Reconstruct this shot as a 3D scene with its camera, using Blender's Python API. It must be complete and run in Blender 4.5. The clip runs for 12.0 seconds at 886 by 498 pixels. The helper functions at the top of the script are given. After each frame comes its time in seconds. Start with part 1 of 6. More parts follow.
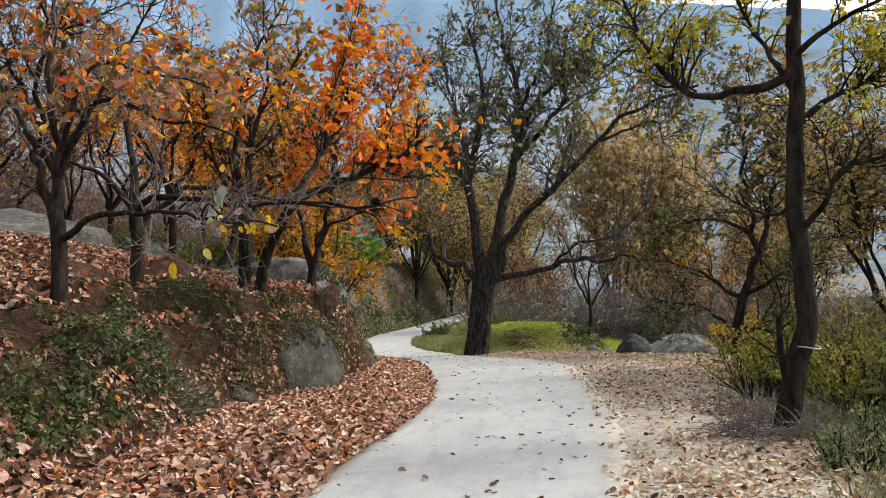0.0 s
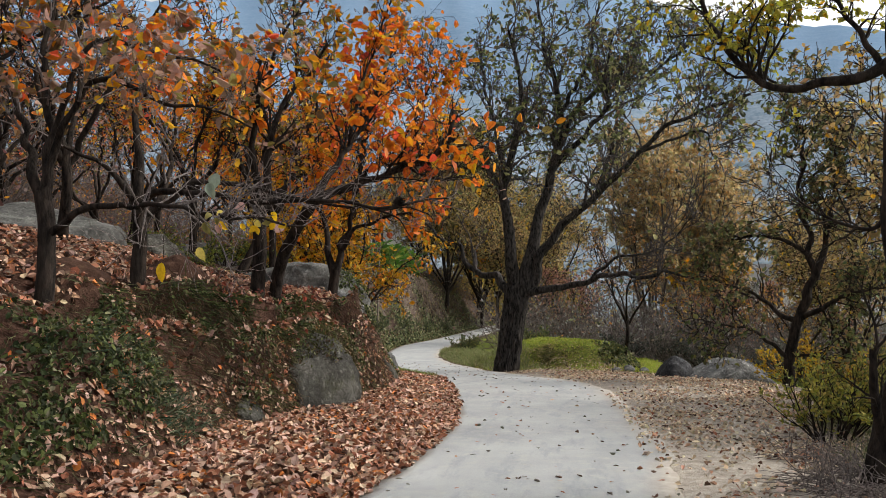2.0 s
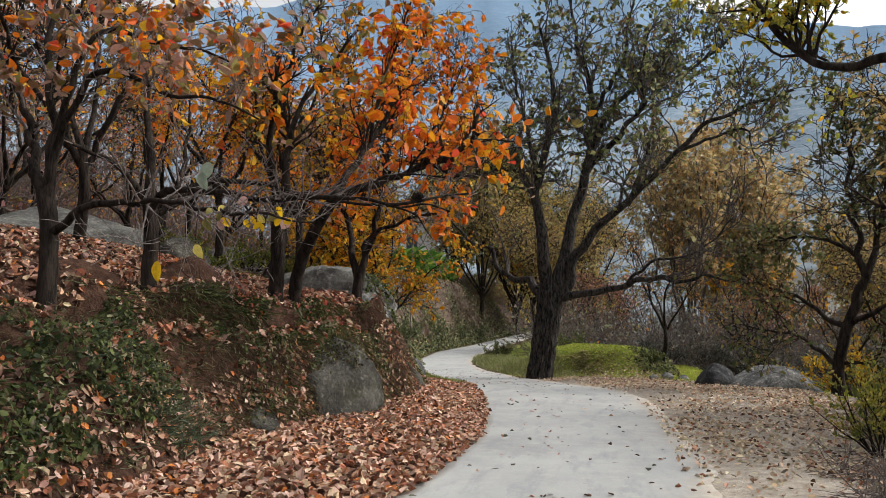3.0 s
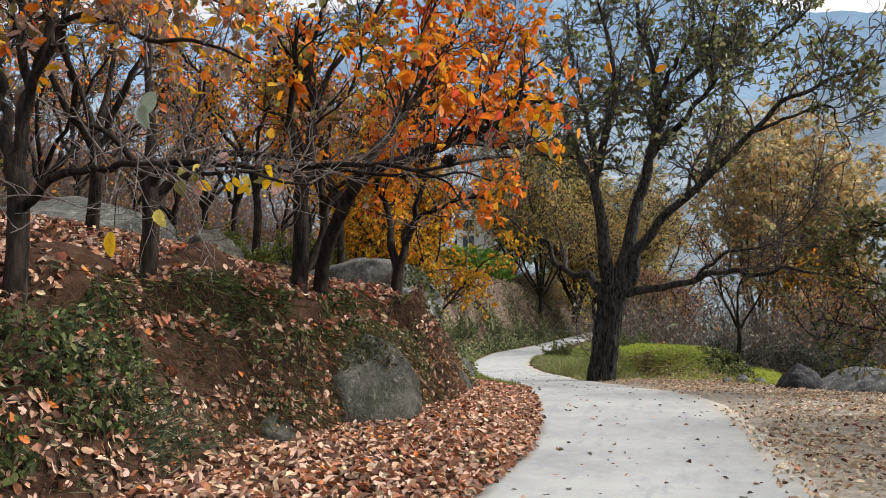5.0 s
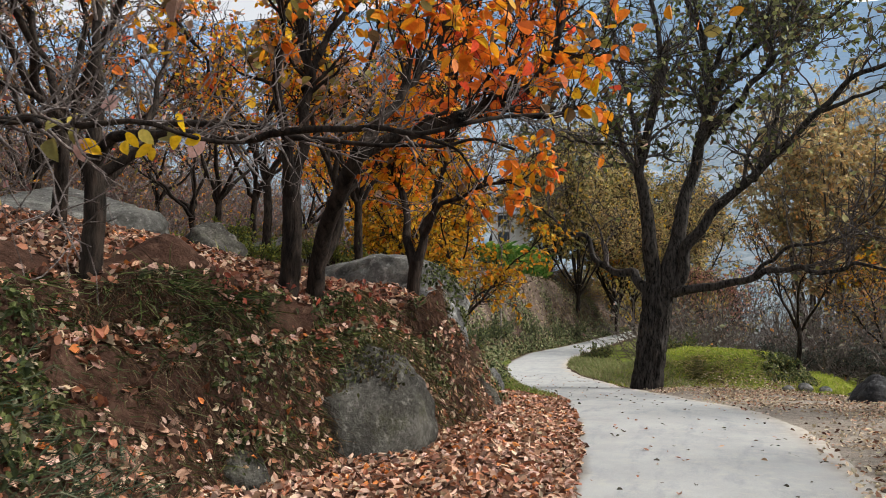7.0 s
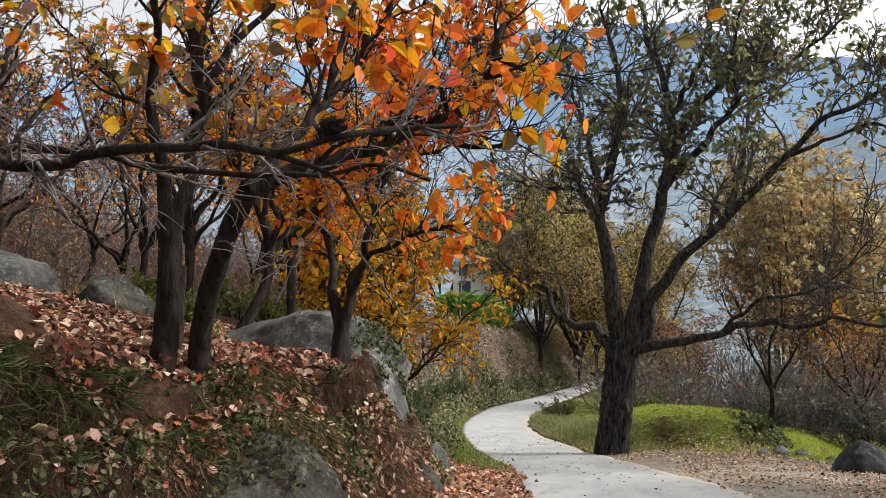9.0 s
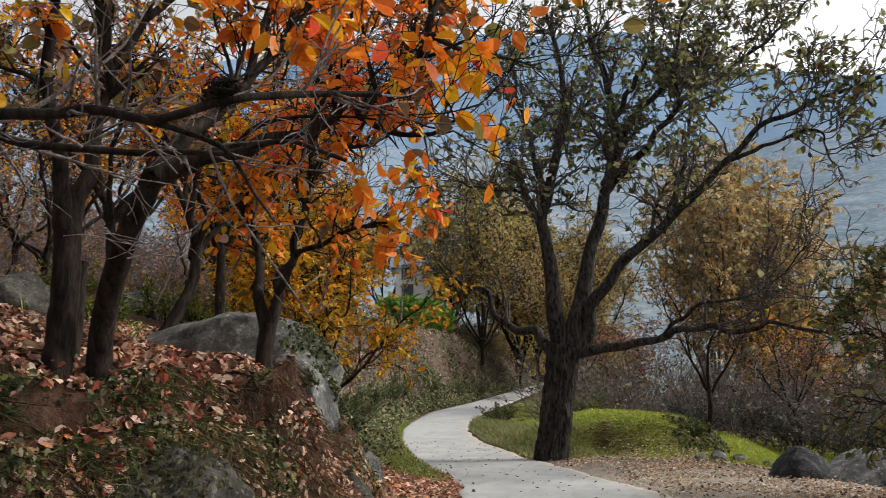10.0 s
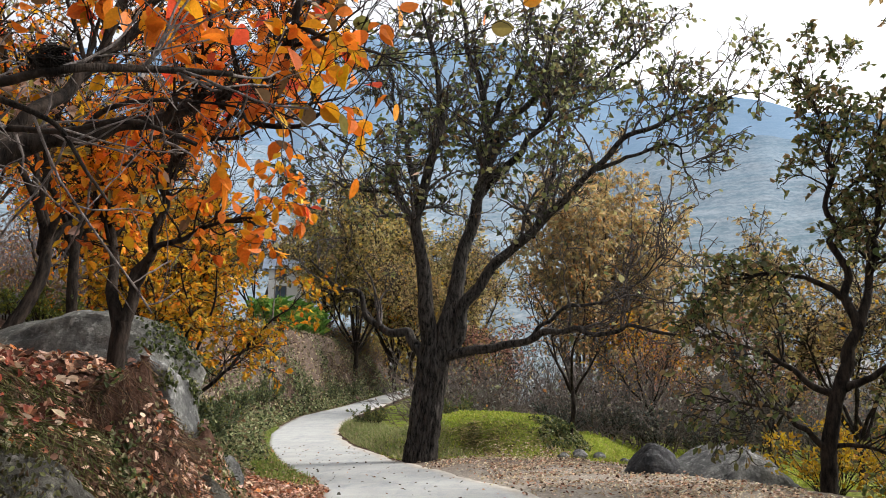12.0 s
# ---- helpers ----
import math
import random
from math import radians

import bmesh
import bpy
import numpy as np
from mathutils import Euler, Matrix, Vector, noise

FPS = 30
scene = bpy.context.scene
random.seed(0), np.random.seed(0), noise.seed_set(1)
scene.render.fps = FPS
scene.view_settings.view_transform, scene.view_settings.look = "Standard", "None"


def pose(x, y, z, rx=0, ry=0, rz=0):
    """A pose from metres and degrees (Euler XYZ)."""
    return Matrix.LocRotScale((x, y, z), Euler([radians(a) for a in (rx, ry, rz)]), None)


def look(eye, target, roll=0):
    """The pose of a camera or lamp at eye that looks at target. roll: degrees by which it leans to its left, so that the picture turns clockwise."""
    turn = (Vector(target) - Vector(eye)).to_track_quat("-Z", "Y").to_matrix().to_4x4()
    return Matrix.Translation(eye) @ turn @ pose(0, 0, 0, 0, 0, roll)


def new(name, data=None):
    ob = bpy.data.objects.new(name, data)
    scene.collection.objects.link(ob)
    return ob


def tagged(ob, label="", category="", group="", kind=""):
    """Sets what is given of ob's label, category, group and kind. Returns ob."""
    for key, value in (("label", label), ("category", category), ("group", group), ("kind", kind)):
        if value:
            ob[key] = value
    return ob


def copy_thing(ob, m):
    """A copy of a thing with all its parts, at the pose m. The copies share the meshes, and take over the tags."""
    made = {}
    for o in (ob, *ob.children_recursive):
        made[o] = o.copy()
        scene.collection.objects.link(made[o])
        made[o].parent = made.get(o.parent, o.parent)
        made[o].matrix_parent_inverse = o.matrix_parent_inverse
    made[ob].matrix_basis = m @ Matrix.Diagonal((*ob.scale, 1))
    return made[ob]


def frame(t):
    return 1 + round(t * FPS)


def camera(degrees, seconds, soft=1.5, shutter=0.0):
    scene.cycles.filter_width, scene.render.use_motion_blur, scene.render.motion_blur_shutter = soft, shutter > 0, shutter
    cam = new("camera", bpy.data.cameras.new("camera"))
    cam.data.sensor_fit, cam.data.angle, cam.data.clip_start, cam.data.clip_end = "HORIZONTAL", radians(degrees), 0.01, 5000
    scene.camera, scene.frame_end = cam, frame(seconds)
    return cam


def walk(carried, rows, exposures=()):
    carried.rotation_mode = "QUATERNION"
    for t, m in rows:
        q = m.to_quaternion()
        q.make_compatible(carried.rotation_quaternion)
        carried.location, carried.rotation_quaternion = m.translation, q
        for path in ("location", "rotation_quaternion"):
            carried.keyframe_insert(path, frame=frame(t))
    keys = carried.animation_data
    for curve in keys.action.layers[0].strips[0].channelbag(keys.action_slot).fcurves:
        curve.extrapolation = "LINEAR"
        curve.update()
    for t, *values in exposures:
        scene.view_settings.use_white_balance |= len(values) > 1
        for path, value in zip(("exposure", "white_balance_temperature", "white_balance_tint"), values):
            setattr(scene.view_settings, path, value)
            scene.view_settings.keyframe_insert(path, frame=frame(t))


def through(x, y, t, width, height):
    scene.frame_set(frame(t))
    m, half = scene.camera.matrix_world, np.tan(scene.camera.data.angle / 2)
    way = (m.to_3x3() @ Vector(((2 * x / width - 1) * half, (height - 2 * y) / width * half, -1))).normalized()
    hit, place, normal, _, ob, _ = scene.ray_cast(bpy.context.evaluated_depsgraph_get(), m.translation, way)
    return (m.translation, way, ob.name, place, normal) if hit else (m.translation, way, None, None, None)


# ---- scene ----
cam = camera(59.0, 12.0, 0.85, 0.25)
PATH = [
    (0, (0.6, 1.18, 1.253), (0.399, 3.165, 1.393), -2.0),
    (0.5, (0.575, 1.447, 1.251), (0.34, 3.428, 1.391), -1.5),
    (1, (0.527, 1.718, 1.246), (0.229, 3.691, 1.386), -0.8),
    (1.5, (0.493, 1.975, 1.28), (0.203, 3.949, 1.426), -0.5),
    (2, (0.514, 2.159, 1.298), (0.232, 4.132, 1.466), -0.0),
    (2.5, (0.58, 2.376, 1.288), (0.256, 4.341, 1.471), -0.0),
    (3, (0.578, 2.668, 1.266), (0.206, 4.625, 1.451), 0.0),
    (3.2, (0.589, 2.819, 1.254), (0.213, 4.775, 1.442), -0.0),
    (4.8, (0.528, 3.833, 1.202), (0.024, 5.759, 1.393), 0.2),
    (5, (0.49, 3.976, 1.18), (-0.028, 5.898, 1.369), -0.1),
    (5.5, (0.42, 4.375, 1.181), (-0.162, 6.279, 1.371), 0.1),
    (6, (0.344, 4.757, 1.179), (-0.243, 6.659, 1.37), -0.0),
    (6.5, (0.309, 5.147, 1.214), (-0.317, 7.037, 1.406), 0.1),
    (7, (0.231, 5.551, 1.299), (-0.376, 7.447, 1.48), -0.0),
    (7.2, (0.174, 5.729, 1.337), (-0.385, 7.641, 1.519), -0.2),
    (8.8, (0.145, 6.871, 1.522), (-0.369, 8.781, 1.82), -0.5),
    (9, (0.146, 7.002, 1.521), (-0.368, 8.911, 1.825), -0.4),
    (9.5, (0.157, 7.278, 1.516), (-0.346, 9.189, 1.826), -0.2),
    (10, (0.129, 7.457, 1.54), (-0.245, 9.396, 1.852), -0.4),
    (10.5, (0.134, 7.521, 1.529), (-0.162, 9.474, 1.843), -0.5),
    (11, (0.164, 7.518, 1.518), (-0.048, 9.482, 1.834), -0.5),
    (11.5, (0.177, 7.524, 1.515), (0.038, 9.494, 1.831), -0.5),
    (12, (0.194, 7.531, 1.509), (0.132, 9.504, 1.827), -0.6),
]
walk(cam, [(t, look(eye, target, roll)) for t, eye, target, roll in PATH], exposures=[(0.0, 1.15), (1.0, 1.1), (1.5, 0.9), (2.5, 0.84), (3.0, 0.86), (5.0, 1.14), (6.0, 1.2), (6.5, 1.14), (7.0, 1.0), (9.0, 1.13), (9.5, 1.17), (10.0, 0.8), (10.5, 0.94), (11.0, 1.12), (12.0, 1.22)])

# ---- world and sun: bright overcast afternoon ----
SUN_UP, SUN_TURN = radians(42), radians(70)
world = bpy.data.worlds.new("sky")
scene.world = world
world.use_nodes = True
wn = world.node_tree.nodes
sky = wn.new("ShaderNodeTexSky")
sky.sky_type, sky.sun_disc = "NISHITA", False
sky.sun_elevation, sky.sun_rotation = SUN_UP, SUN_TURN
sky.dust_density, sky.air_density = 4.0, 1.0
veil = wn.new("ShaderNodeHueSaturation")
veil.inputs["Saturation"].default_value = 0.15
world.node_tree.links.new(sky.outputs["Color"], veil.inputs["Color"])
world.node_tree.links.new(veil.outputs["Color"], wn["Background"].inputs["Color"])
wn["Background"].inputs["Strength"].default_value = 0.135
sun = new("sun", bpy.data.lights.new("sun", "SUN"))
sun.data.energy, sun.data.angle, sun.data.color = 1.5, radians(12), (1.0, 0.93, 0.82)
sun.matrix_world = look((0, 0, 60), (-60 * math.cos(SUN_UP) * math.sin(SUN_TURN) / math.sin(SUN_UP), -60 * math.cos(SUN_UP) * math.cos(SUN_TURN) / math.sin(SUN_UP), 0))
tagged(sun, kind="structure")

rng = np.random.default_rng(7)


# ---- arithmetic ----
def vnoise(x, y, z=0.0, seed=0.0):
    """Smooth value noise, -1 to 1, on arrays."""
    x, y, z = np.broadcast_arrays(np.asarray(x, float), np.asarray(y, float), np.asarray(z, float))
    fx, fy, fz = np.floor(x), np.floor(y), np.floor(z)
    u, v, w = [t * t * (3 - 2 * t) for t in (x - fx, y - fy, z - fz)]

    def h(a, b, c):
        s = np.sin((fx + a) * 127.1 + (fy + b) * 311.7 + (fz + c) * 74.7 + seed * 53.3) * 43758.5453
        return s - np.floor(s)
    out = 0
    for a in (0, 1):
        for b in (0, 1):
            for c in (0, 1):
                out = out + h(a, b, c) * (u if a else 1 - u) * (v if b else 1 - v) * (w if c else 1 - w)
    return out * 2 - 1


def fnoise(x, y, z=0.0, seed=0.0, octaves=3):
    out, amp = 0, 1.0
    for k in range(octaves):
        out = out + amp * vnoise(np.asarray(x) * 2 ** k, np.asarray(y) * 2 ** k, np.asarray(z) * 2 ** k, seed + k)
        amp *= 0.5
    return out / 1.75


def smooth(a, b, x):
    t = np.clip((x - a) / (b - a), 0, 1)
    return t * t * (3 - 2 * t)


def unit(v):
    return v / np.maximum(np.linalg.norm(v, axis=-1, keepdims=True), 1e-9)


# ---- meshes ----
def mesh_np(name, V, faces, material, smoothed=True, tint=None, extra=None):
    """One mesh from arrays: V (n, 3); faces: list of (m, k) index arrays."""
    me = bpy.data.meshes.new(name)
    V = np.ascontiguousarray(V, dtype=np.float32).reshape(-1, 3)
    me.vertices.add(len(V))
    me.vertices.foreach_set("co", V.ravel())
    faces = [np.asarray(f, dtype=np.int32) for f in faces if len(f)]
    loops = np.concatenate([f.ravel() for f in faces])
    sizes = np.concatenate([np.full(len(f), f.shape[1], dtype=np.int32) for f in faces])
    me.loops.add(len(loops))
    me.loops.foreach_set("vertex_index", loops)
    me.polygons.add(len(sizes))
    me.polygons.foreach_set("loop_start", np.concatenate([[0], np.cumsum(sizes)[:-1]]).astype(np.int32))
    me.polygons.foreach_set("use_smooth", np.full(len(sizes), smoothed))
    if tint is not None:
        at = me.color_attributes.new("tint", "FLOAT_COLOR", "POINT")
        at.data.foreach_set("color", np.c_[tint, np.ones(len(tint))].astype(np.float32).ravel())
    for key, values in (extra or {}).items():
        at = me.attributes.new(key, "FLOAT", "POINT")
        at.data.foreach_set("value", np.asarray(values, dtype=np.float32).ravel())
    me.update(calc_edges=True)
    me.materials.append(material)
    return me


def thing(name, at, label, category, group="", kind=""):
    ob = new(name)
    ob.empty_display_size = 0.2
    ob.location = at
    return tagged(ob, label, category, group, kind)


def put(name, me, parent=None, label=""):
    """Links a mesh given in world coordinates, under a thing if given."""
    ob = new(name, me)
    if parent is not None:
        ob.parent = parent
        ob.matrix_parent_inverse = Matrix.Translation(-Vector(parent.location))
    return tagged(ob, label)


def part(name, bm, material, parent, label="", smoothed=False):
    me = bpy.data.meshes.new(name)
    bm.to_mesh(me)
    bm.free()
    me.materials.append(material)
    me.polygons.foreach_set("use_smooth", [smoothed] * len(me.polygons))
    return put(name, me, parent, label)


def tubes(P, R, sides, lump=0.0, seed=0, furrow=0.0):
    """P (N, n, 3) lines and R (N, n) radii: verts and quads of all the tubes, ends closed to a point by their taper."""
    N, n = P.shape[:2]
    T = np.empty_like(P)
    T[:, 1:-1] = P[:, 2:] - P[:, :-2]
    T[:, 0], T[:, -1] = P[:, 1] - P[:, 0], P[:, -1] - P[:, -2]
    T = unit(T)
    mean = unit(T.mean(axis=1))
    ref = np.where(np.abs(mean[:, 2:3]) < 0.7, np.array([[0, 0, 1.0]]), np.array([[1.0, 0, 0]]))[:, None, :]
    U = unit(np.cross(T, np.broadcast_to(ref, T.shape)))
    W = np.cross(T, U)
    a = np.arange(sides) * 2 * np.pi / sides
    V = U[:, :, None, :] * np.cos(a)[None, None, :, None] + W[:, :, None, :] * np.sin(a)[None, None, :, None]
    rad = np.broadcast_to(R[:, :, None], V.shape[:3])
    if lump:
        C = P[:, :, None, :] + V * 0.2
        rad = rad * (1 + lump * fnoise(C[..., 0] * 9, C[..., 1] * 9, C[..., 2] * 3.5, seed))
    if furrow:
        run = np.cumsum(np.r_[0, np.linalg.norm(np.diff(P[0], axis=0), axis=1)])[None, :, None] / max(R.max(), 0.02)
        k = 3.2 + 5 * min(1, R.max() / 0.3)
        ridge = 1 - np.abs(fnoise(np.cos(a)[None, None] * k, np.sin(a)[None, None] * k, run * 0.45 + seed * 7.0, seed + 3))
        rad = rad * (1 + furrow * (ridge - 0.75) * 2.2)
    V = P[:, :, None, :] + V * rad[..., None]
    base = (np.arange(N) * n * sides)[:, None, None]
    i = np.arange(n - 1)[None, :, None] * sides
    j = np.arange(sides)[None, None, :]
    k = (j + 1) % sides
    F = np.stack([base + i + j, base + i + k, base + i + sides + k, base + i + sides + j], axis=-1).reshape(-1, 4)
    return V.reshape(-1, 3), F


def join(chunks):
    V, F, off = [], [], 0
    for v, f in chunks:
        V.append(v)
        F.append(np.asarray(f) + off)
        off += len(v)
    return np.concatenate(V), F


def curve_points(pts, n):
    """A smooth line through a few points, cut into n even steps."""
    p = np.array([pts[0], *pts, pts[-1]], float)
    p[0], p[-1] = 2 * p[1] - p[2], 2 * p[-2] - p[-3]
    out = []
    for i in range(1, len(p) - 2):
        t = np.linspace(0, 1, 12, endpoint=i == len(p) - 3)[:, None]
        a, b, c, d = p[i - 1], p[i], p[i + 1], p[i + 2]
        out.append(0.5 * (2 * b + (c - a) * t + (2 * a - 5 * b + 4 * c - d) * t ** 2 + (3 * b - a - 3 * c + d) * t ** 3))
    q = np.concatenate(out)
    s = np.r_[0, np.cumsum(np.linalg.norm(np.diff(q, axis=0), axis=1))]
    u = np.linspace(0, s[-1], n)
    return np.stack([np.interp(u, s, q[:, k]) for k in range(3)], axis=1)


def sprout(P, R, count, length, n=6, angle=(30, 70), up=0.2, wander=0.25, thick=0.55, span=(0.25, 1.0), rmax=1.0, tip=0.25, droop=0.0):
    """Child branches off the lines P (N, m, 3): their lines and radii."""
    L = np.linalg.norm(np.diff(P, axis=1), axis=2).sum(axis=1)
    who = rng.choice(len(P), count, p=L / L.sum())
    f = rng.uniform(*span, count) * (P.shape[1] - 1.001)
    i = f.astype(int)
    w = (f - i)[:, None]
    at = P[who, i] * (1 - w) + P[who, i + 1] * w
    tan = unit(P[who, i + 1] - P[who, i])
    side = unit(np.cross(tan, unit(rng.normal(size=(count, 3)))))
    th = np.radians(rng.uniform(*angle, count))[:, None]
    d = unit(tan * np.cos(th) + side * np.sin(th) + np.array([0, 0, up]))
    ln = length * rng.uniform(0.55, 1.35, count) * (1.15 - 0.5 * f / P.shape[1])
    r0 = np.minimum(R[who, i] * thick, rmax)
    out = np.empty((count, n, 3))
    out[:, 0] = at
    step = (ln / (n - 1))[:, None]
    for k in range(1, n):
        d = unit(d + wander * rng.normal(size=(count, 3)) + np.array([0, 0, up * 0.25 - droop * k / n]))
        out[:, k] = out[:, k - 1] + d * step
    rad = r0[:, None] * np.linspace(1, tip, n)[None, :]
    return out, rad


LEAF = np.array([[0, 0, 0], [0.24, 0.22, 0.05], [0.27, 0.6, 0.03], [0, 1, -0.06], [-0.27, 0.6, 0.03], [-0.24, 0.22, 0.05]])
LEAF_F = np.array([[0, 1, 2, 3], [0, 3, 4, 5]])
OVAL = np.array([[0, 0, 0], [0.15, 0.08, 0.02], [0.27, 0.28, 0.05], [0.29, 0.52, 0.04], [0.18, 0.8, 0.0], [0, 1, -0.06], [-0.18, 0.8, 0.0], [-0.29, 0.52, 0.04], [-0.27, 0.28, 0.05], [-0.15, 0.08, 0.02]])
OVAL_F = np.array([[0, 1, 2, 3], [0, 3, 4, 5], [0, 5, 6, 7], [0, 7, 8, 9]])
DIAMOND = np.array([[0, 0, 0], [0.27, 0.5, 0.04], [0, 1, 0], [-0.27, 0.5, 0.04]])
DIAMOND_F = np.array([[0, 1, 2, 3]])


def blades(at, along, normal, size, colour, template=LEAF, faces=LEAF_F, curl=0.3):
    """Leaves at places, pointing along a way, facing normal."""
    N = len(at)
    y = unit(along)
    x = unit(np.cross(y, normal))
    z = np.cross(x, y)
    t = np.broadcast_to(template, (N, *template.shape)).copy()
    c = rng.normal(0, curl, (N, 1))
    t[:, :, 2] += c * (t[:, :, 1] - 0.5) ** 2 * 1.2 + rng.normal(0.25, 0.35, (N, 1)) * np.abs(t[:, :, 0])
    t[:, :, 0] *= rng.uniform(0.75, 1.3, (N, 1))
    V = at[:, None, :] + size[:, None, None] * (t[:, :, :1] * x[:, None] + t[:, :, 1:2] * y[:, None] + t[:, :, 2:] * z[:, None])
    m = len(template)
    F = (faces[None] + (np.arange(N) * m)[:, None, None]).reshape(-1, faces.shape[1])
    return V.reshape(-1, 3), F, np.repeat(colour, m, axis=0)


def palette(n, colours, weights, jitter=0.18, pick=None):
    c = np.array(colours, float)
    w = np.array(weights, float)
    if pick is None:
        k = rng.choice(len(c), n, p=w / w.sum())
    else:
        edges = np.cumsum(w / w.sum())
        k = np.clip(np.searchsorted(edges, np.clip(pick, 0, 0.9999)), 0, len(c) - 1)
    return np.clip(c[k] * rng.uniform(1 - jitter, 1 + jitter, (n, 1)) * rng.uniform(0.94, 1.06, (n, 3)), 0.003, 0.95)


def on_twigs(P, count, span=(0.2, 1.0)):
    who = rng.integers(0, len(P), count)
    f = rng.uniform(*span, count) * (P.shape[1] - 1.001)
    i = f.astype(int)
    w = (f - i)[:, None]
    return P[who, i] * (1 - w) + P[who, i + 1] * w, unit(P[who, i + 1] - P[who, i])


# ---- materials ----
def material(name):
    m = bpy.data.materials.new(name)
    m.use_nodes = True
    return m, m.node_tree.nodes, m.node_tree.links, m.node_tree.nodes["Principled BSDF"]


def ramp(nodes, links, value, stops):
    r = nodes.new("ShaderNodeValToRGB")
    while len(r.color_ramp.elements) < len(stops):
        r.color_ramp.elements.new(0.5)
    for e, (p, c) in zip(r.color_ramp.elements, stops):
        e.position, e.color = p, (*c, 1)
    links.new(value, r.inputs["Fac"])
    return r.outputs["Color"]


def noise_tex(nodes, links, scale, detail=4.0, rough=0.6, stretch=None):
    t = nodes.new("ShaderNodeTexNoise")
    t.inputs["Scale"].default_value, t.inputs["Detail"].default_value, t.inputs["Roughness"].default_value = scale, detail, rough
    g = nodes.new("ShaderNodeTexCoord")
    if stretch:
        mp = nodes.new("ShaderNodeMapping")
        mp.inputs["Scale"].default_value = stretch
        links.new(g.outputs["Object"], mp.inputs["Vector"])
        links.new(mp.outputs["Vector"], t.inputs["Vector"])
    else:
        links.new(g.outputs["Object"], t.inputs["Vector"])
    return t.outputs["Fac"]


def mix(nodes, links, fac, a, b, how="MIX"):
    m = nodes.new("ShaderNodeMix")
    m.data_type, m.blend_type = "RGBA", how
    for k, v in ((0, fac), (6, a), (7, b)):
        if hasattr(v, "links"):
            links.new(v, m.inputs[k])
        else:
            m.inputs[k].default_value = v if k == 0 else (*v, 1)
    return m.outputs[2]


def bump(nodes, links, height, strength, distance, shader):
    b = nodes.new("ShaderNodeBump")
    b.inputs["Strength"].default_value, b.inputs["Distance"].default_value = strength, distance
    links.new(height, b.inputs["Height"])
    links.new(b.outputs["Normal"], shader.inputs["Normal"])


def attr(nodes, name, out="Fac"):
    a = nodes.new("ShaderNodeAttribute")
    a.attribute_name = name
    return a.outputs[out]


def bark_material(name, dark, light, scale=14.0):
    m, n, l, s = material(name)
    f = noise_tex(n, l, scale, 6, 0.7, (1, 1, 0.28))
    g = noise_tex(n, l, 3.0, 3)
    c = ramp(n, l, f, [(0.38, dark), (0.72, light)])
    c = mix(n, l, ramp(n, l, g, [(0.5, (0, 0, 0)), (0.75, (0.35, 0.35, 0.35))]), c, tuple(0.8 * v for v in light))
    l.new(c, s.inputs["Base Color"])
    s.inputs["Roughness"].default_value = 0.95
    s.inputs["Specular IOR Level"].default_value = 0.12
    bump(n, l, f, 1.0, 0.04, s)
    return m


def leaf_material(name, through=0.35, rough=0.55):
    m, n, l, s = material(name)
    tint = attr(n, "tint", "Color")
    f = noise_tex(n, l, 60, 2)
    c = mix(n, l, 0.5, tint, ramp(n, l, f, [(0.3, (0.55, 0.5, 0.45)), (0.7, (1.0, 1.0, 1.0))]), "MULTIPLY")
    l.new(c, s.inputs["Base Color"])
    s.inputs["Roughness"].default_value = rough
    s.inputs["Specular IOR Level"].default_value = 0.18
    tr = n.new("ShaderNodeBsdfTranslucent")
    l.new(c, tr.inputs["Color"])
    mx = n.new("ShaderNodeMixShader")
    mx.inputs[0].default_value = through
    l.new(s.outputs[0], mx.inputs[1])
    l.new(tr.outputs[0], mx.inputs[2])
    l.new(mx.outputs[0], n["Material Output"].inputs["Surface"])
    return m


def rock_material(name, dark, light, moss=0.25):
    m, n, l, s = material(name)
    f = noise_tex(n, l, 2.2, 8, 0.65)
    g = noise_tex(n, l, 26, 5, 0.7)
    c = ramp(n, l, f, [(0.36, dark), (0.64, light)])
    c = mix(n, l, 0.7, c, ramp(n, l, g, [(0.38, (0.35, 0.34, 0.32)), (0.6, (1.0, 1.0, 1.0))]), "MULTIPLY")
    h = noise_tex(n, l, 2.6, 8, 0.75)
    c = mix(n, l, ramp(n, l, h, [(0.55, (0, 0, 0)), (0.7, (moss, moss, moss))]), c, (0.05, 0.05, 0.024))
    k = noise_tex(n, l, 11.0, 5, 0.65)
    c = mix(n, l, ramp(n, l, k, [(0.56, (0, 0, 0)), (0.66, (0.55, 0.55, 0.55))]), c, tuple(min(1, v * 1.7 + 0.03) for v in light))
    w = noise_tex(n, l, 2.0, 4, 0.6, (1, 1, 0.3))
    c = mix(n, l, ramp(n, l, w, [(0.35, (0.75, 0.75, 0.75)), (0.55, (0, 0, 0))]), c, tuple(v * 0.5 for v in dark))
    l.new(c, s.inputs["Base Color"])
    s.inputs["Roughness"].default_value = 0.92
    s.inputs["Specular IOR Level"].default_value = 0.2
    pit = noise_tex(n, l, 60, 4, 0.75)
    c2 = mix(n, l, 0.45, g, pit)
    bump(n, l, mix(n, l, 0.6, f, c2), 1.0, 0.07, s)
    return m


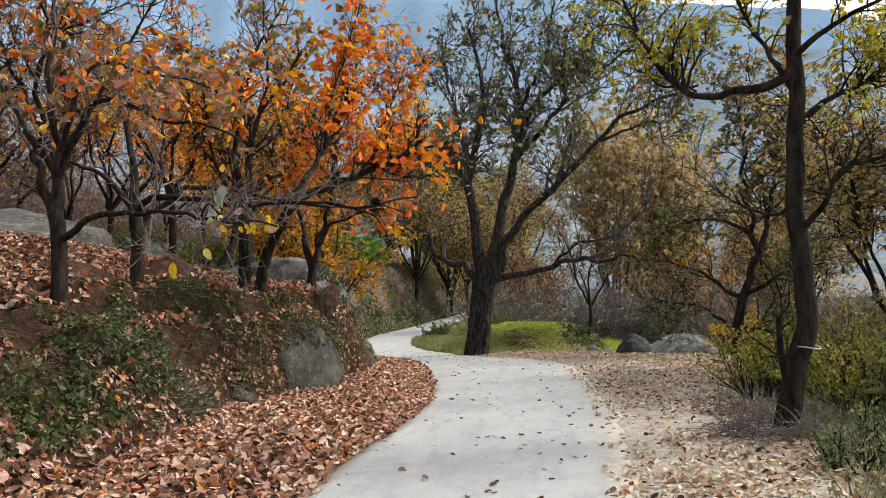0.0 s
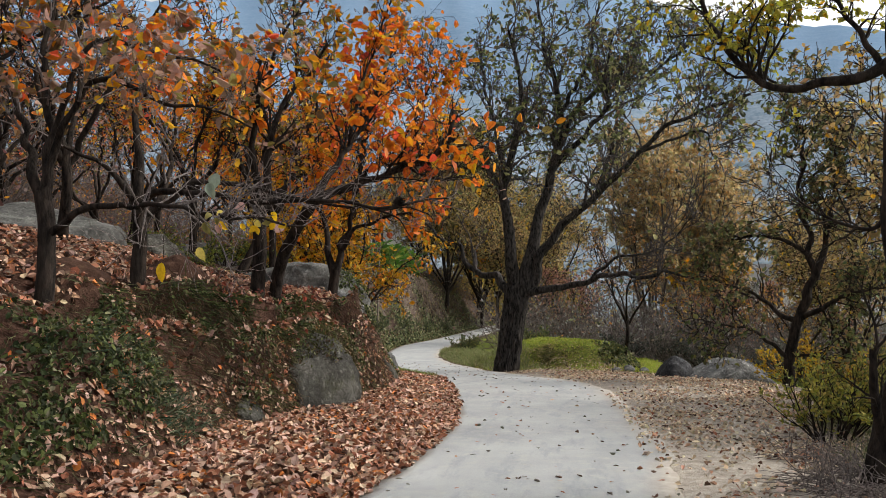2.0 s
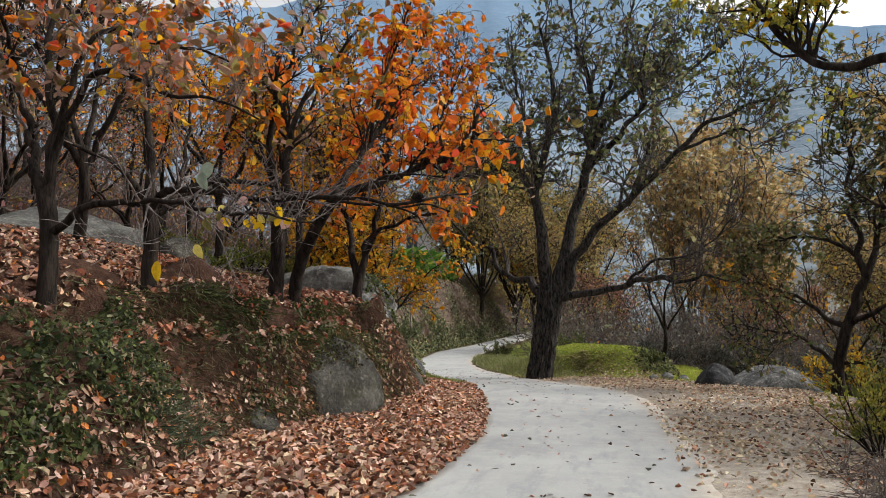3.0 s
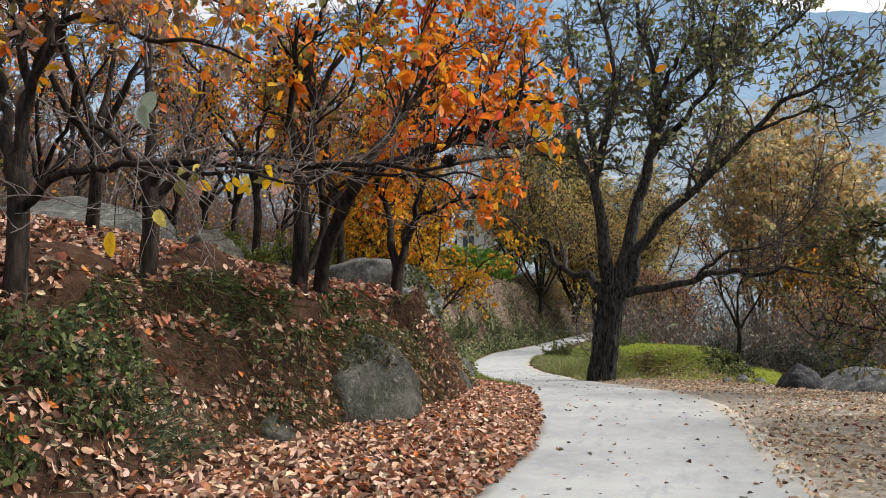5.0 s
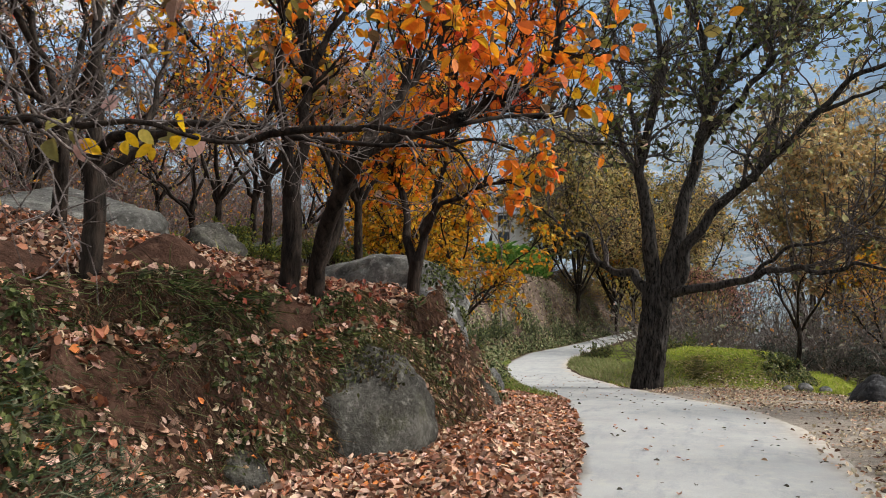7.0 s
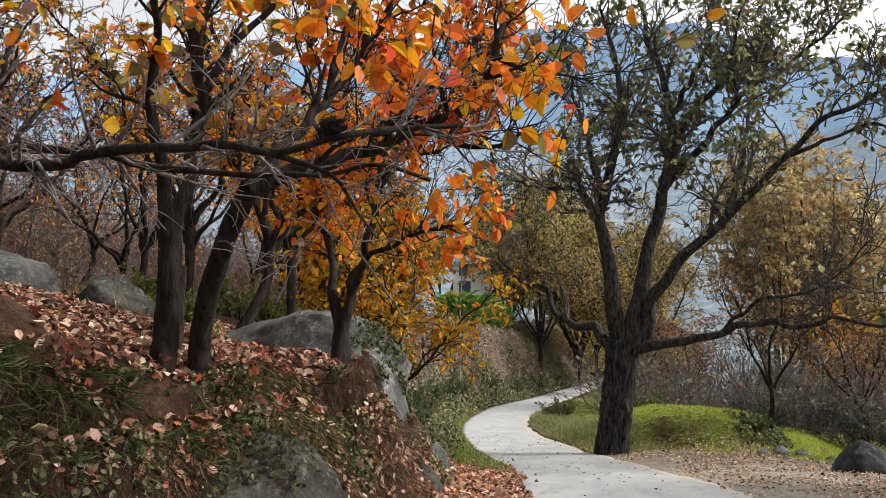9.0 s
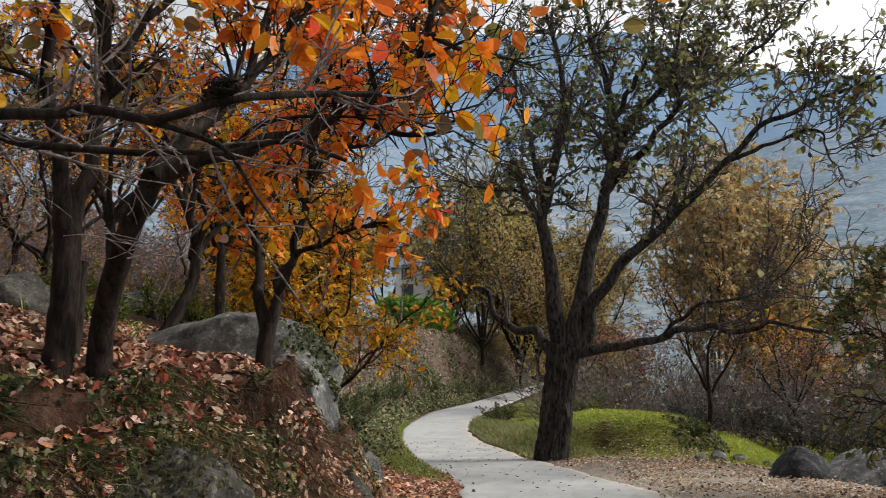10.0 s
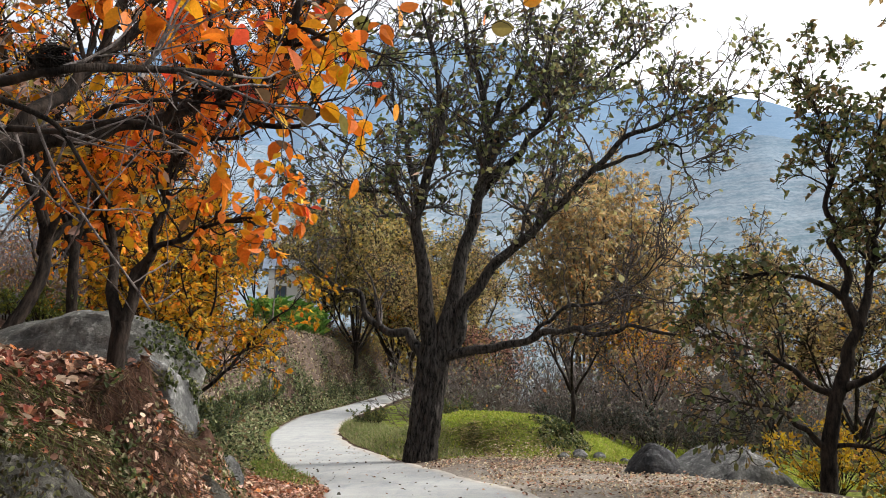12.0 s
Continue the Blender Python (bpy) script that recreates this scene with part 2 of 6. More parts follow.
def plain_material(name, colour, rough=0.7, vary=0.25, scale=4.0, metal=0.0):
    m, n, l, s = material(name)
    f = noise_tex(n, l, scale, 5)
    l.new(ramp(n, l, f, [(0.3, tuple(v * (1 - vary) for v in colour)), (0.7, tuple(min(1, v * (1 + vary)) for v in colour))]), s.inputs["Base Color"])
    s.inputs["Roughness"].default_value, s.inputs["Metallic"].default_value = rough, metal
    return m


bark_dark = bark_material("bark_dark", (0.006, 0.005, 0.0045), (0.06, 0.045, 0.036))
bark_grey = bark_material("bark_grey", (0.007, 0.0055, 0.0048), (0.056, 0.042, 0.034))
bark_pale = bark_material("bark_pale", (0.09, 0.08, 0.07), (0.36, 0.31, 0.26))
bark_poplar = bark_material("bark_poplar", (0.035, 0.028, 0.024), (0.15, 0.12, 0.1))
bark_walnut = bark_material("bark_walnut", (0.003, 0.003, 0.003), (0.105, 0.092, 0.083), 18.0)
poplar_twig = bark_material("poplar_twig", (0.12, 0.10, 0.08), (0.36, 0.30, 0.24), 8.0)
walnut_twig = bark_material("walnut_twig", (0.03, 0.026, 0.024), (0.20, 0.175, 0.165), 24.0)
twig_mat = bark_material("twig_bark", (0.075, 0.062, 0.058), (0.36, 0.31, 0.29), 30.0)
leaf_mat = leaf_material("leaf", 0.42)
dry_leaf_mat = leaf_material("dry_leaf", 0.12, 0.7)
grass_mat = leaf_material("grass_blade", 0.3, 0.6)
rock_mat = rock_material("granite", (0.07, 0.071, 0.067), (0.215, 0.214, 0.20), 0.6)
rock_pale = rock_material("pale_granite", (0.075, 0.078, 0.08), (0.31, 0.31, 0.30), 0.35)
rock_dark = rock_material("dark_stone", (0.03, 0.031, 0.035), (0.10, 0.10, 0.105), 0.1)

rock_earth = rock_material("earthy_granite", (0.026, 0.024, 0.02), (0.125, 0.12, 0.105), 0.95)


def ground_material():
    m, n, l, s = material("soil_and_turf")
    a = noise_tex(n, l, 1.1, 6)
    b = noise_tex(n, l, 9.0, 8, 0.7)
    c = noise_tex(n, l, 45.0, 4, 0.7)
    soil = ramp(n, l, b, [(0.3, (0.020, 0.010, 0.007)), (0.5, (0.062, 0.032, 0.022)), (0.72, (0.13, 0.078, 0.054))])
    sand = ramp(n, l, b, [(0.3, (0.27, 0.235, 0.195)), (0.5, (0.43, 0.385, 0.33)), (0.72, (0.58, 0.53, 0.46))])
    turf = ramp(n, l, b, [(0.3, (0.07, 0.10, 0.015)), (0.55, (0.19, 0.24, 0.03)), (0.8, (0.30, 0.30, 0.07))])
    earth = mix(n, l, attr(n, "sandy"), soil, sand)
    patch = n.new("ShaderNodeMath")
    patch.operation = "MULTIPLY_ADD"
    l.new(a, patch.inputs[0])
    patch.inputs[1].default_value = 1.6
    l.new(attr(n, "turf"), patch.inputs[2])
    sharp = n.new("ShaderNodeMapRange")
    sharp.inputs[1].default_value, sharp.inputs[2].default_value = 1.05, 1.4
    l.new(patch.outputs[0], sharp.inputs[0])
    col = mix(n, l, sharp.outputs[0], earth, turf)
    col = mix(n, l, 0.35, col, ramp(n, l, c, [(0.35, (0.45, 0.43, 0.4)), (0.6, (1, 1, 1))]), "MULTIPLY")
    l.new(col, s.inputs["Base Color"])
    s.inputs["Roughness"].default_value = 0.95
    s.inputs["Specular IOR Level"].default_value = 0.1
    bump(n, l, mix(n, l, 0.5, b, c), 1.0, 0.05, s)
    return m


def road_material():
    m, n, l, s = material("worn_concrete")
    a = noise_tex(n, l, 0.8, 6, 0.65)
    b = noise_tex(n, l, 7.0, 8, 0.7)
    c = noise_tex(n, l, 90.0, 3, 0.7)
    col = ramp(n, l, a, [(0.3, (0.265, 0.275, 0.275)), (0.7, (0.39, 0.40, 0.395))])
    st = noise_tex(n, l, 2.6, 6, 0.7, (1.6, 0.35, 1))
    col = mix(n, l, ramp(n, l, st, [(0.5, (0, 0, 0)), (0.66, (0.8, 0.8, 0.8))]), col, (0.235, 0.255, 0.27))
    col = mix(n, l, ramp(n, l, b, [(0.52, (0, 0, 0)), (0.72, (0.65, 0.65, 0.65))]), col, (0.42, 0.41, 0.36))
    col = mix(n, l, 0.35, col, ramp(n, l, c, [(0.3, (0.55, 0.55, 0.55)), (0.6, (1, 1, 1))]), "MULTIPLY")
    dust = ramp(n, l, attr(n, "edge"), [(0.0, (0, 0, 0)), (1.0, (1, 1, 1))])
    col = mix(n, l, dust, col, ramp(n, l, b, [(0.3, (0.24, 0.21, 0.175)), (0.7, (0.42, 0.38, 0.325))]))
    l.new(col, s.inputs["Base Color"])
    s.inputs["Roughness"].default_value = 0.85
    bump(n, l, mix(n, l, 0.5, b, c), 0.35, 0.012, s)
    return m


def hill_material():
    m, n, l, s = material("haze_painted_hillside")
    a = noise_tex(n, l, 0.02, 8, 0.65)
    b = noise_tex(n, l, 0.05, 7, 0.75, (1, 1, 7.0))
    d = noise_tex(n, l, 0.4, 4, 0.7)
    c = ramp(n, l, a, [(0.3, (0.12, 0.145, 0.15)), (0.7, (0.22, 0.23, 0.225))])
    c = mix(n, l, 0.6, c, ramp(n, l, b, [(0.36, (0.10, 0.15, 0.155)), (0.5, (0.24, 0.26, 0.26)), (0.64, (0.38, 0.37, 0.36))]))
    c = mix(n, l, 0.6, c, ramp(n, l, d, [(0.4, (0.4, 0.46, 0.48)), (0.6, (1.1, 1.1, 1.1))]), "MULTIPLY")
    # distance haze painted into the base colour as a blue tint
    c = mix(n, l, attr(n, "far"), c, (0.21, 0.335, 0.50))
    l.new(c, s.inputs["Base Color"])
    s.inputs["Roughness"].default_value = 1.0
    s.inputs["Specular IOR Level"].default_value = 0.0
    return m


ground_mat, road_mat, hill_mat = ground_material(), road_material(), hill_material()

# ---- plan: the road, its fall, the bank beside it ----
ROAD_Y = [-40, 4, 6.3, 7.9, 9.3, 10.7, 12.6, 15.4, 18, 20.4, 22.5, 24.6, 28.3, 31, 36, 43, 50, 58, 72, 95, 140]
ROAD_L = [-1.3, -1.05, -0.95, -0.86, -0.74, -0.68, -0.8, -1.25, -1.75, -2.4, -3.2, -3.9, -5.0, -5.75, -6.95, -8.1, -8.8, -8.6, -7.9, -6.6, -4]
ROAD_R = [0.95, 1.15, 1.26, 1.4, 1.5, 1.54, 1.56, 1.46, 1.02, 0.2, -0.4, -1.3, -2.5, -3.35, -4.55, -5.5, -5.8, -5.8, -5.3, -4.2, -2]
FALL_Y = [-40, 16, 18, 20.4, 22.5, 24.6, 28.3, 31, 36, 43, 60, 95, 140]
FALL_Z = [0.02, 0.02, -0.01, -0.13, -0.22, -0.3, -0.4, -0.46, -0.52, -0.6, -0.55, 0.1, 0.6]
FOOT_Y = [-40, 3, 6.3, 8.5, 10.2, 12.1, 14.0, 16.0, 17.6, 19, 22, 26, 31, 36, 43, 50, 58, 72, 100, 140]
FOOT_X = [-2.6, -2.6, -2.6, -2.8, -2.9, -2.6, -2.15, -2.2, -2.6, -3.3, -4.3, -5.4, -6.7, -7.9, -8.8, -9.3, -9.1, -8.6, -7.5, -6]
BROW_X = [-4.5, -4.4, -4.3, -4.15, -3.95, -2.98, -2.8, -3.05, -3.8, -5.2, -7.0, -8.6, -10.2, -11.0, -11.5, -11.4, -11.3, -11.2, -10.5, -10]
BROW_Z = [1.25, 1.28, 1.30, 1.36, 1.46, 1.50, 1.40, 1.36, 1.38, 1.9, 2.3, 2.7, 3.1, 3.5, 3.9, 4.2, 4.3, 4.4, 3.0, 2.0]


def gentle(y, ys, xs):
    return (np.interp(y - 0.5, ys, xs) + np.interp(y, ys, xs) + np.interp(y + 0.5, ys, xs)) / 3


def height(x, y, rough=True):
    """The ground's height."""
    x, y = np.broadcast_arrays(np.asarray(x, float), np.asarray(y, float))
    zr = gentle(y, FALL_Y, FALL_Z)
    foot, brow, top = gentle(y, FOOT_Y, FOOT_X), gentle(y, FOOT_Y, BROW_X), gentle(y, FOOT_Y, BROW_Z)
    brow = brow + 0.22 * fnoise(y * 0.9, 0 * y, 0, 7) + 0.08 * fnoise(y * 3, 0 * y, 0, 8)
    top = top + 0.10 * fnoise(y * 1.2, x * 0.4, 0, 9)
    wob = 0.16 * fnoise(x * 0.3, y * 1.1, 0, 3) + 0.07 * fnoise(x * 0.5, y * 4, 0, 5)
    f = np.clip((foot + wob - x) / (foot - brow), 0, 4)
    steep = np.where(y < 18, 0.75 + 0.25 * smooth(13.0, 14.5, y), 1.3)
    face = np.clip(f, 0, 1) ** steep
    face = face * (1 - 0.12 * np.sin(np.clip(f, 0, 1) * np.pi * 3) * (y < 18))
    z = zr + (top - zr) * face
    back = np.maximum(brow - x, 0)
    z = z + 0.45 * np.minimum(back, 0.55) + np.minimum(0.05 * back, 0.3) + 0.17 * np.maximum(back - 4, 0) * smooth(4, 14, back) * (x > -200)
    z = z + 0.2 * np.clip(back - 1.1, 0, 3.2) * smooth(8.5, 11.5, y) * smooth(25, 19, y)
    z = np.where(back > 60, np.minimum(z, 14), z)
    road_l, road_r = gentle(y, ROAD_Y, ROAD_L), gentle(y, ROAD_Y, ROAD_R)
    litter = smooth(road_l - 0.05, road_l - 0.9, x) * (x > foot - 0.5)
    z = z + 0.10 * litter * (y < 19)
    out = x - road_r
    z = z - 0.004 + 0.02 * smooth(0, 0.6, out)
    # right side: a verge, then terraces falling into the valley
    z = z - 1.3 * smooth(3.2, 8.5, out) * smooth(30, 14, y) - 0.5 * smooth(8, 16, out)
    bay = 0.28 * fnoise(x * 0.9, 0 * y, 0, 14)
    mound = np.exp(-(((x - 0.7) / 2.15) ** 2 + ((y - 28.9 + 0.18 * x + bay) / 2.9) ** 2) ** 3.2)
    z = z + 0.85 * mound * (1 + 0.12 * fnoise(x * 1.3, y * 1.3, 0, 16))
    z = z + 0.25 * smooth(0.15, 0.9, out) * smooth(25.5, 27.5, y) * smooth(2.4, 1.2, out) * smooth(42, 36, y) * (1 - mound)
    z = z - 0.55 * smooth(3.2, 5.0, x - 0.1 * (y - 26)) * smooth(22.5, 27, y) * smooth(40, 32, y)
    z = z - 3.2 * smooth(36, 60, y) * smooth(2, 9, out)
    z = z - 9.0 * smooth(60, 130, y) * smooth(4, 30, out) - 4.0 * smooth(15, 45, out)
    if rough:
        away = smooth(0.0, 0.5, out) + smooth(0.0, 0.5, road_l - x)
        z = z + away * (0.035 * fnoise(x * 2.2, y * 2.2, 0, 11) + 0.012 * fnoise(x * 9, y * 9, 0, 13))
        z = z + (0.13 * fnoise(x * 1.4, y * 1.4, 0, 17) + (0.55 * fnoise(x * 0.5, y * 0.42, 0, 18) + 0.3 * fnoise(x * 0.9, y * 1.1, 0, 28)) * smooth(1.25, 0.9, f)) * np.clip(f * 2, 0, 1) * smooth(18, 23, y)
        z = z + smooth(0.03, 0.3, f) * smooth(1.5, 1.0, f) * (0.32 * fnoise(x * 1.5, y * 1.6, 0, 19) + 0.11 * fnoise(x * 5, y * 5, 0, 20))
    for cx, cy, r, h in ((-4.75, 9.8, 0.6, 0.24), (-4.05, 11.2, 0.45, 0.3), (-4.9, 7.4, 0.6, 0.15)):
        z = z + h * np.exp(-(((x - cx) / r) ** 2 + ((y - cy) / (r * 0.8)) ** 2))
    on_road = smooth(-0.12, -0.35, out) * smooth(-0.12, -0.35, road_l - x)
    return z * (1 - on_road) + (zr - 0.035) * on_road


def ground_normal(x, y):
    e = 0.04
    gx = (height(x + e, y) - height(x - e, y)) / (2 * e)
    gy = (height(x, y + e) - height(x, y - e)) / (2 * e)
    return unit(np.stack([-gx, -gy, np.ones_like(gx)], axis=-1))


def spaced(*runs):
    return np.unique(np.round(np.concatenate([np.arange(a, b, s) for a, b, s in runs]), 3))


def build_ground():
    xs = np.r_[-3000, -1500, -700, -350, -200, spaced((-140, -60, 10), (-60, -13, 1.2), (-13, -6, 0.22), (-6, -1.4, 0.06), (-1.4, 5, 0.14), (5, 14, 0.4), (14, 60, 1.6), (60, 140, 10)), 200, 350, 700, 1500, 3000]
    ys = np.r_[-3000, -1500, -700, -350, -150, spaced((-80, -12, 6), (-12, 3, 0.6), (3, 18, 0.07), (18, 34, 0.2), (34, 62, 0.35), (62, 140, 2)), 170, 250, 400, 700, 1500, 3000]
    X, Y = np.meshgrid(xs, ys, indexing="xy")
    Z = height(X, Y)
    far = np.hypot(X, Y - 20)
    Z = np.where(far > 140, np.minimum(Z, 2) - 6, Z)
    foot, brow = gentle(Y, FOOT_Y, FOOT_X), gentle(Y, FOOT_Y, BROW_X)
    rl, rr = gentle(Y, ROAD_Y, ROAD_L), gentle(Y, ROAD_Y, ROAD_R)
    turf = np.full_like(Z, -0.25)
    turf = np.maximum(turf, 0.85 * np.exp(-(((X - 1.6) / 3.2) ** 2 + ((Y - 29) / 3.6) ** 2) ** 2))
    turf = np.maximum(turf, 0.5 * smooth(0.2, 0.7, X - rr) * smooth(25, 27, Y))
    turf = np.maximum(turf, 0.45 * smooth(3.6, 5.0, X - rr))
    turf = np.maximum(turf, 0.8 * smooth(2.6, 3.2, X) * smooth(12, 9, X) * smooth(24.0, 25.5, Y) * smooth(36, 33, Y))
    turf = np.maximum(turf, 0.45 * smooth(0.05, 0.3, rl - X) * smooth(1.1, 0.5, rl - X) * smooth(18.5, 21, Y))
    turf = np.maximum(turf, 0.15 * smooth(4, 8, brow - X))
    turf = np.where(far > 120, 0.6, turf)
    reach = 2.6 + 0.28 * np.maximum(Y - 9, 0)
    sandy = smooth(-0.4, -0.15, X - rr) * smooth(reach, reach * 0.45, X - rr) * (0.72 + 0.28 * smooth(15, 9, Y)) * smooth(26, 21, Y)
    sandy = np.maximum(sandy, 0.2 * smooth(0.25, 0.0, np.abs(X - rl)))
    sandy = np.maximum(sandy, 0.13 * smooth(18.5, 22, Y) * smooth(0.0, 0.8, foot - X) * smooth(-2.0, 0.0, X - brow + 1.0) * (1 + fnoise(X * 0.8, Y * 0.8, 0, 29)))
    n, m = Z.shape
    i = (np.arange(n - 1)[:, None] * m + np.arange(m - 1)[None]).reshape(-1, 1)
    F = np.concatenate([i, i + 1, i + m + 1, i + m], axis=1)
    me = mesh_np("ground", np.stack([X, Y, Z], -1), [F], ground_mat, True, None, {"turf": turf, "sandy": sandy})
    tagged(put("ground", me), "reddish earth with turf patches beside a village path", "ground", kind="structure")


def build_road():
    ys = spaced((-14, 40, 0.16), (40, 140, 1.0))
    n = 17
    u = np.linspace(0, 1, n)
    l = gentle(ys, ROAD_Y, ROAD_L) + 0.07 * fnoise(ys * 1.3, 0 * ys, 0, 21) + 0.025 * fnoise(ys * 6, 0 * ys, 0, 22)
    r = gentle(ys, ROAD_Y, ROAD_R) + 0.10 * fnoise(ys * 1.1, 0 * ys, 0, 23) + 0.03 * fnoise(ys * 6, 0 * ys, 0, 24)
    X = l[:, None] + (r - l)[:, None] * u[None]
    Y = np.broadcast_to(ys[:, None], X.shape)
    Z = gentle(Y, FALL_Y, FALL_Z) + 0.008 + 0.012 * np.sin(u * np.pi)[None] + 0.006 * fnoise(X * 1.2, Y * 1.2, 0, 25)
    edge = np.broadcast_to((smooth(0.06, 0.0, u) * 0.8 + smooth(0.86, 1.0, u) * 1.0)[None], X.shape) + 0.5 * smooth(0.6, 0.92, u)[None] * fnoise(X * 2.4, Y * 1.3, 0, 27)
    X = np.c_[X[:, :1] - 0.01, X, X[:, -1:] + 0.01]
    Y = np.c_[Y[:, :1], Y, Y[:, -1:]]
    Z = np.c_[Z[:, :1] - 0.12, Z, Z[:, -1:] - 0.12]
    edge = np.clip(np.c_[edge[:, :1], edge, edge[:, -1:]], 0, 1)
    a, b = X.shape
    i = (np.arange(a - 1)[:, None] * b + np.arange(b - 1)[None]).reshape(-1, 1)
    me = mesh_np("road", np.stack([X, Y, Z], -1), [np.concatenate([i, i + 1, i + b + 1, i + b], axis=1)], road_mat, True, None, {"edge": edge})
    tagged(put("road", me), "narrow pale concrete lane with dusty worn edges", "road", kind="structure")


build_ground()
build_road()

# ---- far hills ----
RIDGE_A = [-180, -110, -70, -45, -25, -10, 4, 9, 14, 21, 24, 30, 45, 80, 120, 180]
RIDGE_E = [8, 10, 15, 19, 22, 24.5, 23.5, 21, 19.6, 18.6, 17.2, 16, 15, 13, 12, 12]
SPUR_E = [6, 8, 12, 16, 17, 16.5, 15.5, 15, 15.8, 16, 15.5, 14, 12, 9, 7, 6]


def build_hill(name, radii, ridge, step, seed, far, label):
    az = np.linspace(-180, 180, 481)
    e = np.interp(az, RIDGE_A, ridge)
    r = np.linspace(radii[0], radii[1], 50)
    A, R = np.meshgrid(np.radians(az), r, indexing="xy")
    t = ((R - radii[0]) / (radii[1] - radii[0]))
    top = radii[1] * np.tan(np.radians(e))[None] * (1 + 0.02 * fnoise(az / 3.0, 0 * az, 0, seed)[None] + 0.008 * fnoise(az * 1.5, 0 * az, 0, seed + 1)[None])
    X, Y = R * np.sin(A), R * np.cos(A) + 7
    Z = -14 + (top + 14) * t ** 1.15 + fnoise(X / 60, Y / 60, 0, seed + 2) * 9 * np.sin(np.pi * t)
    q = np.floor(Z / step) * step + step * smooth(0.55, 1.0, (Z / step) % 1)
    Z = np.where((t < 0.97) & (step < 10), 0.5 * q + 0.5 * Z, Z)
    a, b = X.shape
    i = (np.arange(a - 1)[:, None] * b + np.arange(b - 1)[None]).reshape(-1, 1)
    # far: share of painted haze blue, growing towards the ridge
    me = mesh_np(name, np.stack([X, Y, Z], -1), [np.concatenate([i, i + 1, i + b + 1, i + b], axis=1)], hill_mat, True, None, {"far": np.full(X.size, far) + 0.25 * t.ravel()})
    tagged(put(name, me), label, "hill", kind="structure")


build_hill("backdrop_spur", (150, 420), SPUR_E, 5.0, 31, 0.1, "terraced grey-green hillside across the valley, painted hazy")
build_hill("backdrop_mountain", (500, 900), RIDGE_E, 12.0, 41, 0.5, "mountain ridge behind the valley, painted hazy blue")

# ---- trees ----
ORANGE, DEEP, RED = (0.84, 0.235, 0.022), (0.72, 0.17, 0.03), (0.78, 0.12, 0.055)
YELLOW, AMBER = (0.80, 0.47, 0.025), (0.80, 0.34, 0.018)
DUSKY, PLUM, OLIVE, GREEN = (0.42, 0.27, 0.20), (0.22, 0.11, 0.10), (0.26, 0.23, 0.07), (0.10, 0.13, 0.05)
BROWN, RUST = (0.20, 0.125, 0.06), (0.42, 0.19, 0.06)


def limb_mesh(pts, r0, r1, mat, n=16, sides=10, lump=0.14, flare=0.0, seed=0, rows=0, furrow=0.0, crook=0.7):
    P = curve_points(pts, n)
    s = np.linspace(0, 1, n)
    run = float(np.linalg.norm(np.diff(P, axis=0), axis=1).sum())
    P[1:-1] += crook * min(r0, 0.06) * min(1.0, (run / 4.0) ** 1.5) * rng.normal(size=(n - 2, 3))
    R = r0 + (r1 - r0) * s ** 0.8 + flare * r0 * np.exp(-s * 9)
    fine = rows or n * 2
    u, w = np.linspace(0, 1, fine), np.linspace(0, 1, n)
    PF = curve_points(P, fine)
    V, F = tubes(PF[None], np.interp(u, w, R)[None], sides, lump, seed, furrow)
    return P, R, (V, F)


